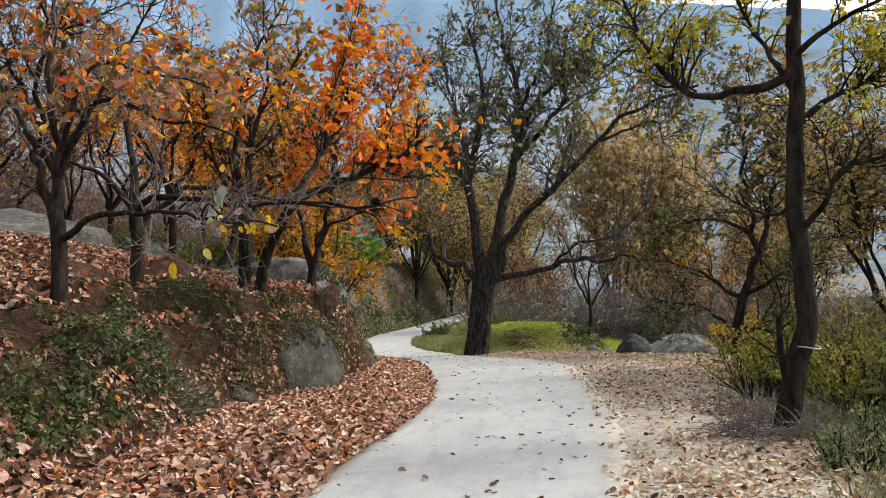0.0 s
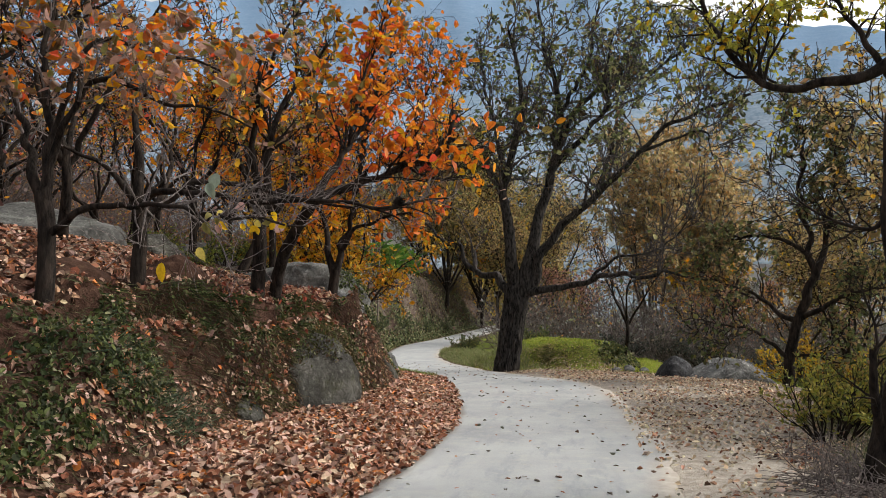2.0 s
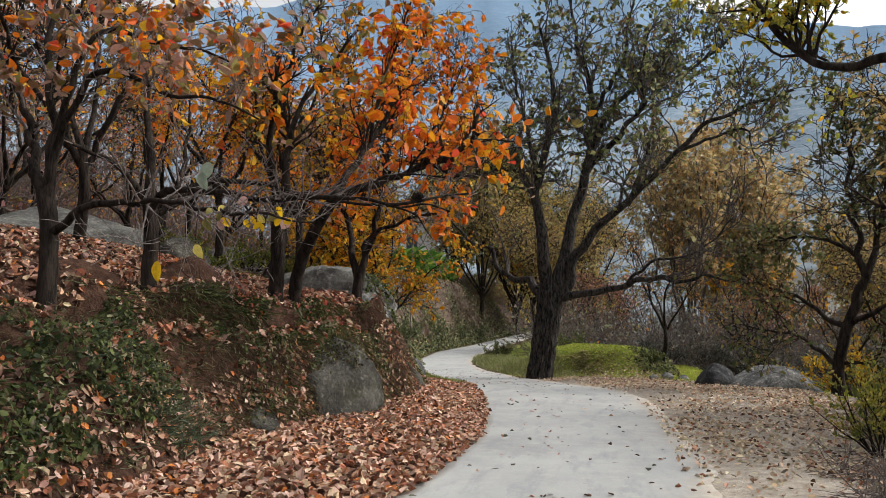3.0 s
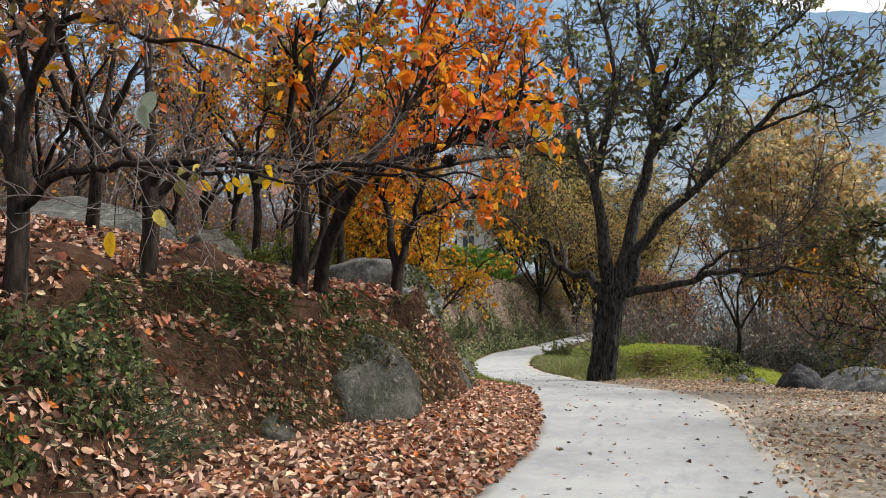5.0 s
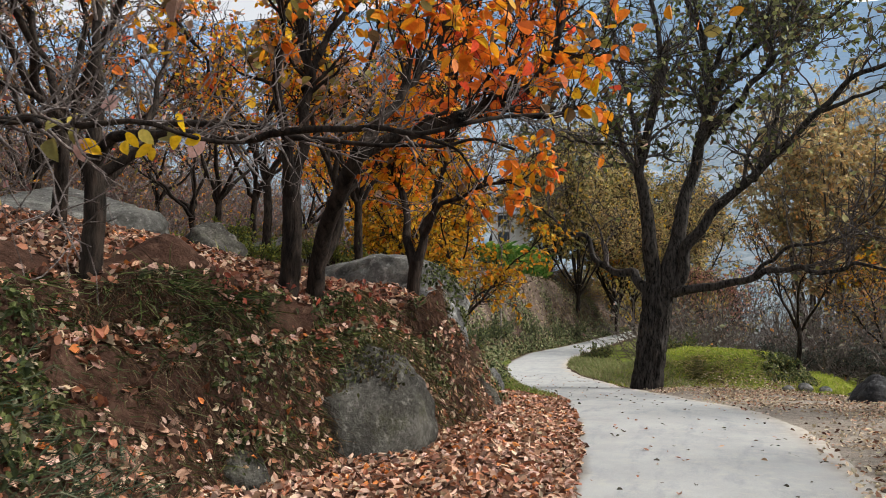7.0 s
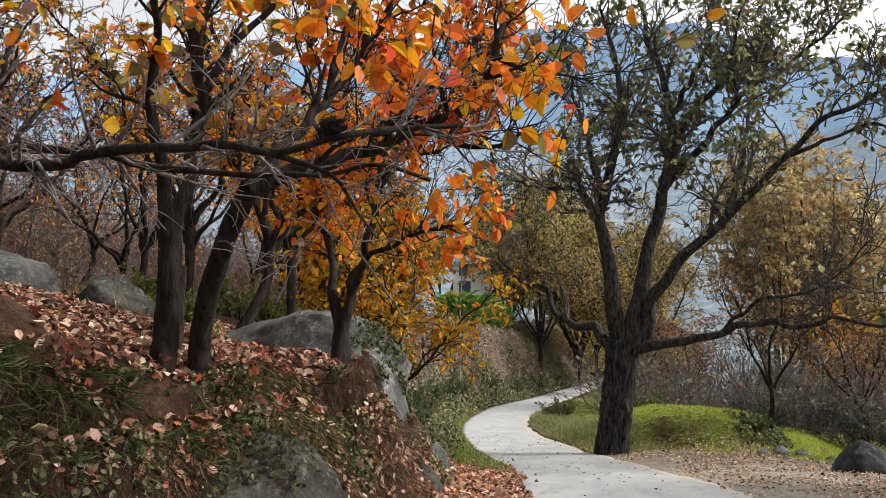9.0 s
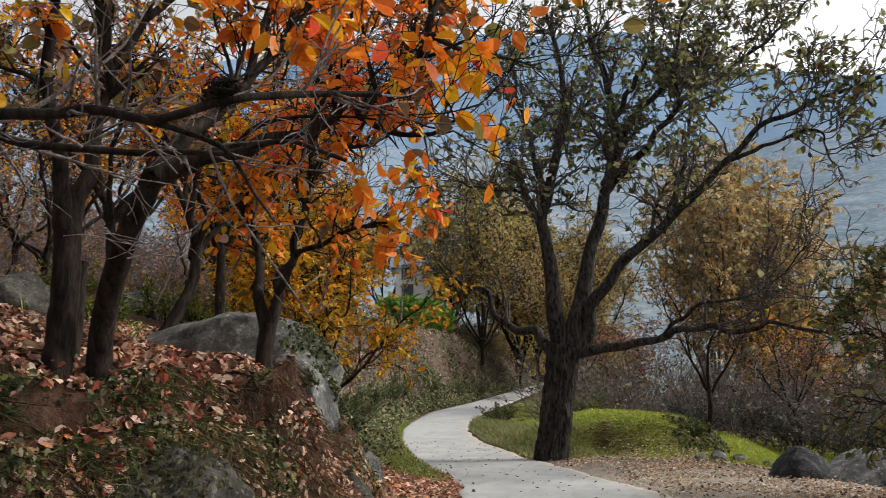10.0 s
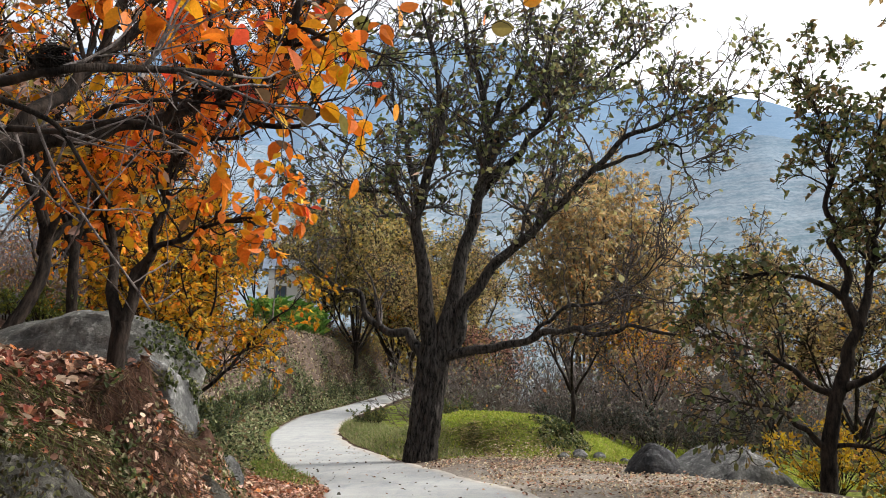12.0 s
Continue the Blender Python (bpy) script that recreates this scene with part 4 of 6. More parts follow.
# ---- trees of the orchard behind, and of the valley ----
def round_tree(name, label, category, h, r, bark, seed, leaves, size, colours, weights, group, twigs=(60, 380, 900), fork=0.38, limbs=5, min_r=0.004, width=0.5, up=0.25, crown=None, low=0.8):
    """A tree of no particular shape at the origin, to be copied."""
    rs = np.random.default_rng(seed)
    z0 = h * fork
    trunk = [(0, 0, -0.15), (rs.normal(0, 0.05), rs.normal(0, 0.05), z0 * 0.5), (rs.normal(0, 0.1), rs.normal(0, 0.1), z0)]
    lim = []
    for k in range(limbs):
        a = 2 * math.pi * (k + rs.uniform(-0.3, 0.3)) / limbs
        w = width * h * rs.uniform(0.6, 1.1)
        e = h * rs.uniform(low, 1.05)
        s = z0 * rs.uniform(0.75, 1.0)
        lim.append(([(trunk[2][0] * s / z0, trunk[2][1] * s / z0, s), (w * 0.35 * math.cos(a), w * 0.35 * math.sin(a), s + (e - s) * 0.35), (w * 0.6 * math.cos(a + 0.2), w * 0.6 * math.sin(a + 0.2), s + (e - s) * 0.65), (w * math.cos(a), w * math.sin(a), e)], r * 0.6, r * 0.12))
    return tree(name, label, [(trunk, r, r * 0.8)], lim, bark, crown or bark_dark, twigs, (h * 0.2, h * 0.1, h * 0.055), leaves, size, colours, weights, group=group, min_r=min_r, up=up, template=DIAMOND, faces=DIAMOND_F, category=category, cheap=True)


def stand(first, spots, lean=0.0):
    """Sets copies of a tree on the ground; the first one goes to the first spot."""
    for k, (x, y, turn, s) in enumerate(spots):
        z = float(height(x, y)) - 0.05
        m = pose(x, y, z, lean * math.sin(turn * 7.3 + 1), lean * math.cos(turn * 5.1), turn)
        ob = first if k == 0 else copy_thing(first, m)
        if k == 0:
            ob.matrix_basis = m
        ob.scale = (s, s, s)


ORCHARD = "persimmon trees of the orchard behind"
bare = round_tree("persimmon_tree", "dark persimmon tree with few faded leaves, in the orchard behind", "persimmon tree", 4.6, 0.085, bark_dark, 3, 1300, 0.12, LEAF_TINTS, [5, 2.4, 3, 1, 1, 1.2, 0.6, 0.5], ORCHARD, fork=0.26)
stand(bare, [(-6.6, 12.6, 20, 1.0), (-8.6, 11.0, 130, 1.05), (-10.8, 14.2, 60, 1.0), (-12.5, 18.0, 200, 1.15), (-14.0, 12.0, 330, 1.1), (-11.0, 22.0, 150, 1.1), (-16.5, 16.0, 15, 1.2), (-15.0, 21.5, 75, 1.2), (-19.0, 13.0, 120, 1.2), (-18.5, 24.0, 310, 1.25), (-22.0, 19.0, 190, 1.3), (-14.5, 27.0, 260, 1.2), (-25.0, 27.0, 20, 1.4), (-21.0, 32.0, 100, 1.4), (-16.0, 36.0, 210, 1.3), (-10.5, 5.5, 250, 1.0), (-6.3, 18.3, 80, 1.2)], 13.0)
glowing = round_tree("persimmon_tree", "persimmon tree with amber and orange leaves, in the orchard behind", "persimmon tree", 4.8, 0.09, bark_dark, 5, 2200, 0.14, LEAF_TINTS, [0.6, 1.6, 0.8, 3, 3, 2.6, 0.8, 0.4], ORCHARD)
stand(glowing, [(-5.9, 19.4, 40, 1.0), (-6.8, 22.5, 160, 1.05), (-8.8, 26.0, 280, 1.1), (-7.6, 18.8, 90, 1.0), (-12.5, 26.5, 10, 1.2), (-12.0, 31.0, 220, 1.0), (-5.4, 84.0, 30, 2.0), (-9.6, 27.5, 120, 0.8)])
golden = round_tree("persimmon_tree", "low golden-leaved persimmon tree drooping over the slope", "persimmon tree", 4.4, 0.075, bark_dark, 21, 5600, 0.125, [YELLOW, (0.70, 0.36, 0.03), (0.62, 0.45, 0.05), OLIVE, AMBER, ORANGE], [3, 2.6, 2.4, 1.6, 2, 0.8], ORCHARD, (90, 560, 1500), 0.16, 9, 0.004, 0.46, 0.0, None, 0.32)
stand(golden, [(-4.75, 21.0, 0, 0.95), (-5.7, 22.6, 130, 0.9), (-6.9, 24.6, 250, 1.0), (-8.2, 29.0, 20, 0.9), (11.2, 55.0, 40, 1.9)])
brownish = round_tree("scrub_tree", "thin scrubby tree with dry brown-olive leaves beside the lane", "tree", 6.5, 0.09, bark_grey, 9, 9000, 0.14, [(0.44, 0.32, 0.16), (0.46, 0.39, 0.16), (0.54, 0.37, 0.15), (0.20, 0.18, 0.08), YELLOW, (0.30, 0.20, 0.11)], [3.4, 2.6, 2, 2.4, 0.5, 2], "scrub trees along the bank", (130, 950, 3200), 0.17, 7, 0.006, 0.42, 0.05, bark_grey)
stand(brownish, [(-12.6, 37.0, 0, 0.7), (-17.5, 49.0, 220, 1.2), (-21.0, 84.0, 200, 1.9), (-8.6, 95.0, 250, 2.4), (-2.5, 70.0, 160, 1.7), (-0.5, 82.0, 75, 2.2), (6.3, 13.8, 60, 0.75), (8.3, 11.5, 250, 0.8), (8.5, 25.0, 100, 0.8)])
lofty = round_tree("scrub_tree", "tall thin tree with brown-olive leaves above the lane", "tree", 18.0, 0.2, bark_grey, 27, 12000, 0.36, [(0.48, 0.37, 0.17), (0.42, 0.39, 0.16), (0.56, 0.41, 0.17), (0.18, 0.16, 0.07), (0.70, 0.50, 0.08)], [3, 3, 2, 2.4, 1], "tall trees along the lane", (120, 800, 2400), 0.12, 9, 0.011, 0.24, 0.25, bark_grey, 0.45)
stand(lofty, [(-9.7, 76.0, 0, 1.0), (-7.2, 86.0, 120, 1.05), (-13.2, 82.0, 230, 0.85), (-3.0, 88.0, 60, 1.0)])
rosy = round_tree("scrub_tree", "small tree with dull rose-red autumn leaves in the valley", "tree", 6.0, 0.08, bark_grey, 29, 2600, 0.16, [(0.42, 0.19, 0.15), (0.34, 0.17, 0.12), (0.46, 0.28, 0.16), BROWN], [3, 2, 2, 1.5], "rose-red trees of the valley", (70, 420, 1200), 0.2, 7, 0.006, 0.42, 0.15, bark_grey, 0.5)
stand(rosy, [(1.4, 50.0, 0, 1.15), (13.0, 40.0, 90, 0.9), (9.5, 45.0, 200, 0.9), (17.5, 34.0, 300, 0.9)])
tall = round_tree("poplar_tree", "tall feathery tree with rusty olive autumn foliage in the valley", "tree", 17.0, 0.22, bark_poplar, 11, 12000, 0.32, [(0.62, 0.45, 0.22), (0.55, 0.48, 0.24), (0.68, 0.49, 0.23), (0.66, 0.38, 0.14), (0.64, 0.55, 0.34), (0.25, 0.20, 0.10)], [3, 3, 2.4, 1.4, 1.6, 2], "tall trees in the valley", (90, 460, 1100), 0.1, 9, 0.012, 0.2, 0.4, poplar_twig)
stand(tall, [(7.0, 56.0, 0, 1.0), (9.6, 58.0, 120, 1.02), (11.9, 60.0, 240, 0.86), (20.0, 66.0, 200, 0.8)])
sapling = round_tree("young_tree", "slight young tree with bronze leaves on the grass edge", "tree", 3.2, 0.06, bark_dark, 13, 700, 0.09, [BROWN, RUST, (0.3, 0.2, 0.06)], [2, 2, 2], "young trees on the terrace", (40, 220, 600), 0.3)
stand(sapling, [(2.62, 27.2, 0, 1.1), (6.5, 35.5, 90, 1.2), (9.0, 31.0, 200, 1.1)])


# ---- rocks ----
def rock(name, label, at, size, turn=0, mat=None, seed=0, cuts=9, planes=(), low=0.5):
    """A boulder: a ball cut flat by planes, then roughened. planes: ways and depths of cuts that it is known by."""
    rs = random.Random(seed)
    bm = bmesh.new()
    bmesh.ops.create_icosphere(bm, subdivisions=5, radius=1.0)
    flats = [(Vector(d).normalized(), k) for d, k in planes]
    for _ in range(cuts):
        d = Vector((rs.uniform(-1, 1), rs.uniform(-1, 1), rs.uniform(-0.4, 1))).normalized()
        flats.append((d, rs.uniform(low + 0.1, low + 0.35)))
    for v in bm.verts:
        p = v.co * 1.3 + Vector((seed * 3.1, 0, 0))
        for d, k in flats:
            over = v.co.dot(d) - k - 0.04 * noise.noise(p * 2.5)
            if over > 0:
                v.co -= d * over * 0.96
        crack = max(0.0, 0.06 - abs(noise.noise(p * 1.1))) / 0.06
        v.co *= 1 + 0.07 * noise.noise(p) + 0.045 * noise.noise(p * 3) + 0.03 * noise.noise(p * 8) + 0.02 * noise.noise(p * 19) - 0.035 * crack
        v.co = Vector((v.co.x * size[0] / 2, v.co.y * size[1] / 2, v.co.z * size[2] / 2))
    bmesh.ops.rotate(bm, verts=bm.verts, cent=(0, 0, 0), matrix=Matrix.Rotation(radians(turn), 3, "Z"))
    me = bpy.data.meshes.new(name)
    bm.to_mesh(me)
    bm.free()
    me.materials.append(mat or rock_mat)
    me.polygons.foreach_set("use_smooth", [True] * len(me.polygons))
    ob = new(name, me)
    ob.location = at
    return tagged(ob, label, "rock")


bank_rock = rock("boulder", "large grey granite boulder sunk in the earth bank", (-2.87, 12.4, 0.26), (1.45, 1.85, 1.6), -22, rock_earth, 1, 4, [((1, -0.35, 0.25), 0.86), ((0.5, -1, 0.1), 0.9), ((0.4, -0.5, 1), 0.84), ((-0.3, -0.9, 0.6), 0.85)], 0.68)
terrace_rock = rock("boulder", "broad grey boulder lying on the terrace behind the trees", (-4.75, 17.1, 1.5), (3.4, 2.0, 2.0), 0, rock_mat, 2, 3, [((-0.45, -0.25, 1), 0.7), ((0.15, -0.1, 1), 0.84), ((0, -1, 0.35), 0.74), ((1, -0.15, 0.22), 0.86), ((0.5, -0.1, 1), 0.93)], 0.72)
slab_rock = rock("boulder", "pale granite slab at the corner of the bank", (-3.3, 16.4, 0.6), (1.15, 1.2, 2.5), 12, rock_pale, 3, 2, [((0.9, -0.25, 0.42), 0.62), ((0.2, -1, 0.1), 0.6), ((0.3, 0, 1), 0.8)])
rock("boulder", "rounded pale stone at the foot of the bank", (-2.72, 16.9, 0.3), (0.5, 0.55, 0.62), 0, rock_pale, 4, 4)
rock("boulder", "brown-grey stone leaning on the bank's foot", (-2.62, 15.7, 0.22), (0.8, 0.95, 0.85), 20, rock_earth, 5, 5)
rock("boulder", "brown weathered stone bedded in the bank's foot", (-2.7, 14.7, 0.35), (0.9, 0.9, 0.6), 40, rock_earth, 15, 5)
rock("stone", "small grey stone half buried in fallen leaves", (-2.95, 10.65, 0.17), (0.5, 0.5, 0.42), 0, rock_earth, 6, 4)
rock("boulder", "pale flat-topped granite boulder beside the lane", (4.35, 20.9, -0.2), (2.5, 1.7, 1.5), 8, rock_pale, 8, 3, [((-0.6, -0.15, 0.8), 0.42), ((0.75, -0.25, 0.6), 0.62), ((0.1, -0.9, 0.4), 0.55), ((0.15, 0, 1), 0.64)])
rock("boulder", "dark rounded stone beside the pale boulder", (3.2, 21.2, -0.12), (0.95, 0.9, 0.95), 0, rock_dark, 9, 2, [((-0.6, 0, 0.8), 0.75)])
rock("boulder", "weathered grey rock outcrop at the back of the terrace", (-9.0, 14.8, 2.45), (4.0, 2.4, 2.0), 8, rock_mat, 10, 3, [((0.35, -0.35, 1), 0.66), ((-0.5, -0.3, 1), 0.74)], 0.62)
rock("boulder", "mossy grey boulder among the orchard trunks", (-9.0, 22.0, 2.3), (2.6, 2.0, 2.0), 40, rock_mat, 12, 5)
rock("boulder", "dark mossy boulder on the leaf-strewn rise", (-7.2, 16.4, float(height(-7.2, 16.4)) + 0.12), (1.2, 1.0, 0.95), 15, rock_earth, 17, 6)
rock("boulder", "pale flat rock lying on the lane's slope", (-9.4, 34.0, float(height(-9.4, 34.0)) + 0.1), (1.1, 2.6, 1.0), 25, rock_pale, 16, 4, [((0.8, -0.3, 0.6), 0.4)])
rock("boulder", "flat grey rock showing through the earth slope", (-3.3, 6.2, 0.15), (1.5, 1.6, 1.0), 20, rock_mat, 14, 5, [((0.8, -0.2, 0.6), 0.55)])
for x, y, d in ((2.6, 25.3, 0.35), (3.0, 25.2, 0.28), (2.2, 25.1, 0.2), (3.5, 24.8, 0.25)):
    rock("stone", "small grey stone at the foot of the turf mound", (x, y, float(height(x, y)) + 0.05), (d * 1.3, d, d * 0.8), x * 90, rock_pale, int(x * 10), 4)

# ---- fallen leaves ----
TAN, PINK, FAWN, CHESTNUT, UMBER, FLAME = (0.52, 0.315, 0.215), (0.63, 0.43, 0.345), (0.58, 0.44, 0.31), (0.34, 0.14, 0.08), (0.10, 0.05, 0.032), (0.62, 0.22, 0.06)
FALLEN, FALLEN_SHARE = [TAN, PINK, FAWN, CHESTNUT, UMBER, FLAME], [3, 2.2, 1.5, 2.4, 1.7, 0.4]


def lying(x, y, lift=0.015, tilt=0.35):
    """Places on the ground, with ways and normals for things that lie there."""
    n = len(x)
    nor = unit(ground_normal(x, y) + rng.normal(0, tilt, (n, 3)))
    way = unit(np.cross(nor, rng.normal(size=(n, 3))))
    z = height(x, y) + rng.uniform(0.2, 1.0, n) * lift
    rl, rr = gentle(y, ROAD_Y, ROAD_L), gentle(y, ROAD_Y, ROAD_R)
    on = (x > rl) & (x < rr)
    z = np.where(on, np.maximum(z, gentle(y, FALL_Y, FALL_Z) + 0.026), z)
    return np.stack([x, y, z], -1), way, nor


def litter(name, label, x, y, size, colours=FALLEN, shares=FALLEN_SHARE, lift=0.035, tilt=0.4):
    at, way, nor = lying(x, y, lift, tilt)
    sz = size * rng.uniform(0.55, 1.25, len(x))
    V, F, C = blades(at - way * sz[:, None] * 0.5, way, nor, sz, palette(len(x), colours, shares, 0.3), LEAF, LEAF_F, 0.6)
    return tagged(put(name, mesh_np(name, V, [F], dry_leaf_mat, False, C)), label, "fallen leaves", kind="stuff")


def strip(n, y0, y1, left, right, power=1.0):
    y = rng.uniform(y0, y1, n)
    a, b = left(y), right(y)
    return a + (b - a) * rng.uniform(size=n) ** power, y


road_l = lambda y: gentle(y, ROAD_Y, ROAD_L)
road_r = lambda y: gentle(y, ROAD_Y, ROAD_R)
foot_x = lambda y: gentle(y, FOOT_Y, FOOT_X)
brow_x = lambda y: gentle(y, FOOT_Y, BROW_X)

x, y = strip(30000, -3.0, 20.5, lambda y: foot_x(y) - 0.35, lambda y: road_l(y) + 0.08 + 0.1 * fnoise(y * 2, 0 * y, 0, 61))
lane_litter = litter("leaf_litter", "thick russet and tan leaf litter beside the lane", x, y, 0.078, lift=0.05, tilt=0.55)
def single_leaves(parent, n):
    """The leaves nearest the lane's start, each a piece of its own."""
    kinds = []
    for c in FALLEN:
        V, F, C = blades(np.zeros((1, 3)), np.array([[0, 1.0, 0]]), np.array([[0, 0, 1.0]]), np.array([0.09]), np.array([c]), LEAF, LEAF_F, 0.6)
        kinds.append(mesh_np("leaf", V, [F], dry_leaf_mat, False, C))
    x, y = strip(n, 6.2, 9.0, lambda y: foot_x(y) + 0.1, lambda y: road_l(y) + 0.1)
    at, way, nor = lying(x, y, 0.03, 0.4)
    for p, w, q in zip(at, way, nor):
        ob = new("leaf", kinds[int(rng.choice(6, p=np.array(FALLEN_SHARE) / sum(FALLEN_SHARE)))])
        s = np.cross(w, q)
        ob.parent = parent
        ob.matrix_world = Matrix(((s[0], w[0], q[0], p[0]), (s[1], w[1], q[1], p[1]), (s[2], w[2], q[2], p[2] + 0.03), (0, 0, 0, 1)))


single_leaves(lane_litter, 290)
x, y = strip(2600, 18.5, 30, lambda y: foot_x(y) - 0.2, lambda y: road_l(y) + 0.05)
litter("leaf_litter", "thin brown leaf litter along the lane's far edge", x, y, 0.09)
x, y = strip(42000, -3.0, 19.0, lambda y: brow_x(y) - 8.0, lambda y: brow_x(y) - 0.08 + 0.2 * fnoise(y * 2.5, 0 * y, 0, 66), 0.6)
bare_soil = np.hypot((x + 4.75) / 0.6, (y - 9.8) / 0.5) < 1 + 0.3 * rng.normal(size=len(x))
bare_soil |= np.hypot((x + 4.0) / 0.42, (y - 11.1) / 0.36) < 1 + 0.3 * rng.normal(size=len(x))
x, y = x[~bare_soil], y[~bare_soil]
litter("leaf_litter", "pinkish brown leaf litter on the orchard terrace", x, y, 0.09, FALLEN, [2.5, 1.6, 1.2, 2.6, 2.8, 0.3], 0.05, 0.5)
x, y = strip(15000, 3.0, 17.5, lambda y: brow_x(y), lambda y: foot_x(y))
low = (foot_x(y) - x) / (foot_x(y) - brow_x(y))
flat = ground_normal(x, y)[:, 2]
ok = flat + 0.55 * fnoise(x * 1.3, y * 1.3, 0, 63) + 0.06 * rng.normal(size=len(x)) > 0.74 + 0.16 * smooth(11.8, 12.8, y) + 0.10 * smooth(10.0, 8.6, y)
litter("leaf_litter", "dry leaves caught on the face of the earth bank", x[ok], y[ok], 0.095, [(0.42, 0.25, 0.18), (0.48, 0.32, 0.26), (0.42, 0.32, 0.22), CHESTNUT, UMBER, FLAME], [2.4, 2.2, 1, 3, 2.6, 0.3], 0.07, 0.6)
x, y = strip(56000, -3.0, 26.0, lambda y: road_r(y) - 0.22, lambda y: road_r(y) + 2.6 + 0.09 * np.maximum(y - 8, 0), 0.8)
ok = fnoise(x * 1.1, y * 0.8, 0, 65) + 0.4 * rng.normal(size=len(x)) > -0.25 + 0.5 * smooth(0.5, -0.2, x - road_r(y)) + 0.35 * smooth(12, 16, y)
litter("leaf_litter", "pale straw-coloured leaves scattered over the sandy verge", x[ok], y[ok], 0.056, [FAWN, TAN, (0.54, 0.44, 0.35), UMBER, (0.64, 0.55, 0.40), (0.30, 0.26, 0.21), CHESTNUT], [3, 2, 2.4, 1.4, 4, 1.2, 0.5], 0.035, 0.4)
x, y = strip(420, 3.0, 30.0, road_l, road_r)
litter("leaf_litter", "a few dark curled leaves lying on the concrete lane", x, y, 0.055, [UMBER, (0.12, 0.11, 0.09), CHESTNUT, TAN], [3, 3, 1.5, 1], 0.01, 0.2)

# ---- plants on the bank ----
IVY = [(0.03, 0.042, 0.014), (0.075, 0.095, 0.03), (0.15, 0.175, 0.06), (0.26, 0.25, 0.15)]


def creeper(label, x, y, size, colours, shares, lift, patch=0.0):
    nor = ground_normal(x, y)
    n = len(x)
    at = np.stack([x, y, height(x, y)], -1) + nor * rng.uniform(0.01, lift, (n, 1))
    way = unit(np.cross(nor, rng.normal(size=(n, 3))) + np.array([0, 0, -0.5]))
    V, F, C = blades(at, way, unit(nor + rng.normal(0, 0.5, (n, 3))), size * rng.uniform(0.5, 1.4, n), palette(n, colours, shares, 0.35, None if not patch else 0.5 + 0.75 * fnoise(x * patch, y * patch, 0, 79) + rng.normal(0, 0.15, n)))
    tagged(put("creeper", mesh_np("creeper", V, [F], leaf_mat, False, C)), label, "creeper", kind="stuff")


x, y = strip(24000, 3.0, 11.0, lambda y: brow_x(y) + 0.08, lambda y: foot_x(y) - 0.1)
ok = fnoise(x * 1.8, y * 1.8, 0, 71) + 0.12 * rng.normal(size=len(x)) - 0.6 * smooth(9.0, 10.8, y) - 0.5 * (ground_normal(x, y)[:, 2] - 0.6) > 0.02
creeper("dark green ivy and herbs creeping down the earth bank", x[ok], y[ok], 0.052, IVY, [4, 4, 2, 0.7], 0.14)
x, y = strip(10000, 10.5, 17.0, lambda y: brow_x(y) - 0.2, lambda y: foot_x(y))
ok = fnoise(x * 1.6, y * 1.6, 0, 73) + 0.1 * rng.normal(size=len(x)) > 0.2
creeper("dull green herbs rooted in the earth bank", x[ok], y[ok], 0.05, IVY, [3, 3, 1.5, 2.5], 0.08)
x, y = strip(650, 11.2, 13.4, lambda y: brow_x(y) - 0.35, lambda y: brow_x(y) + 0.4)
ok = fnoise(x * 2, y * 2, 0, 74) + 0.2 * rng.normal(size=len(x)) > 0.0
creeper("wine-red low creeper spilling over the brow", x[ok], y[ok], 0.06, [(0.26, 0.07, 0.05), (0.16, 0.055, 0.04), (0.40, 0.22, 0.16), (0.42, 0.10, 0.06)], [3, 2, 3, 0.7], 0.16)
x, y = rng.uniform(1.4, 3.0, 3000), rng.uniform(25.8, 29.0, 3000)
ok = (fnoise(x * 1.4, y * 1.4, 0, 86) + 0.5 * (x - 2.1) + 0.12 * rng.normal(size=len(x)) > 0.0) & (ground_normal(x, y)[:, 2] < 0.9)
creeper("dark ivy over the steep end of the turf mound", x[ok], y[ok], 0.08, IVY, [3, 4, 2, 0.6], 0.14)
x, y = strip(44000, 19.8, 95.0, lambda y: brow_x(y) - 0.5, lambda y: np.where(y < 24, np.minimum(foot_x(y) + 0.45, road_l(y) - 0.3), road_l(y) - 0.2), 0.75)
rise = (road_l(y) - x) / (road_l(y) - brow_x(y))
ok = fnoise(x * 0.7, y * 0.6, 0, 75) + 0.35 * fnoise(x * 1.9, y * 1.5, 0, 89) + 0.1 * rng.normal(size=len(x)) + 0.6 * smooth(0.5, 0.12, rise) - 0.3 * smooth(0.45, 0.75, rise) > -0.02
creeper("grey-green undergrowth on the slope above the lane", x[ok], y[ok], np.interp(y[ok], [20, 45], [0.075, 0.16]), [(0.035, 0.05, 0.02), (0.14, 0.17, 0.075), (0.26, 0.29, 0.15), (0.19, 0.15, 0.08), (0.38, 0.39, 0.22)], [3, 3, 2.4, 1.6, 1.6], 0.5)
x, y = strip(9000, 18.5, 90.0, lambda y: brow_x(y) - 0.3, lambda y: foot_x(y) + 0.2)
litter("leaf_litter", "brown leaves strewn on the slope above the lane", x, y, np.interp(y, [20, 45], [0.09, 0.17]), [(0.34, 0.27, 0.17), (0.10, 0.08, 0.05), (0.40, 0.32, 0.20), (0.42, 0.37, 0.24)], [3, 3, 1.6, 3], 0.14, 0.7)


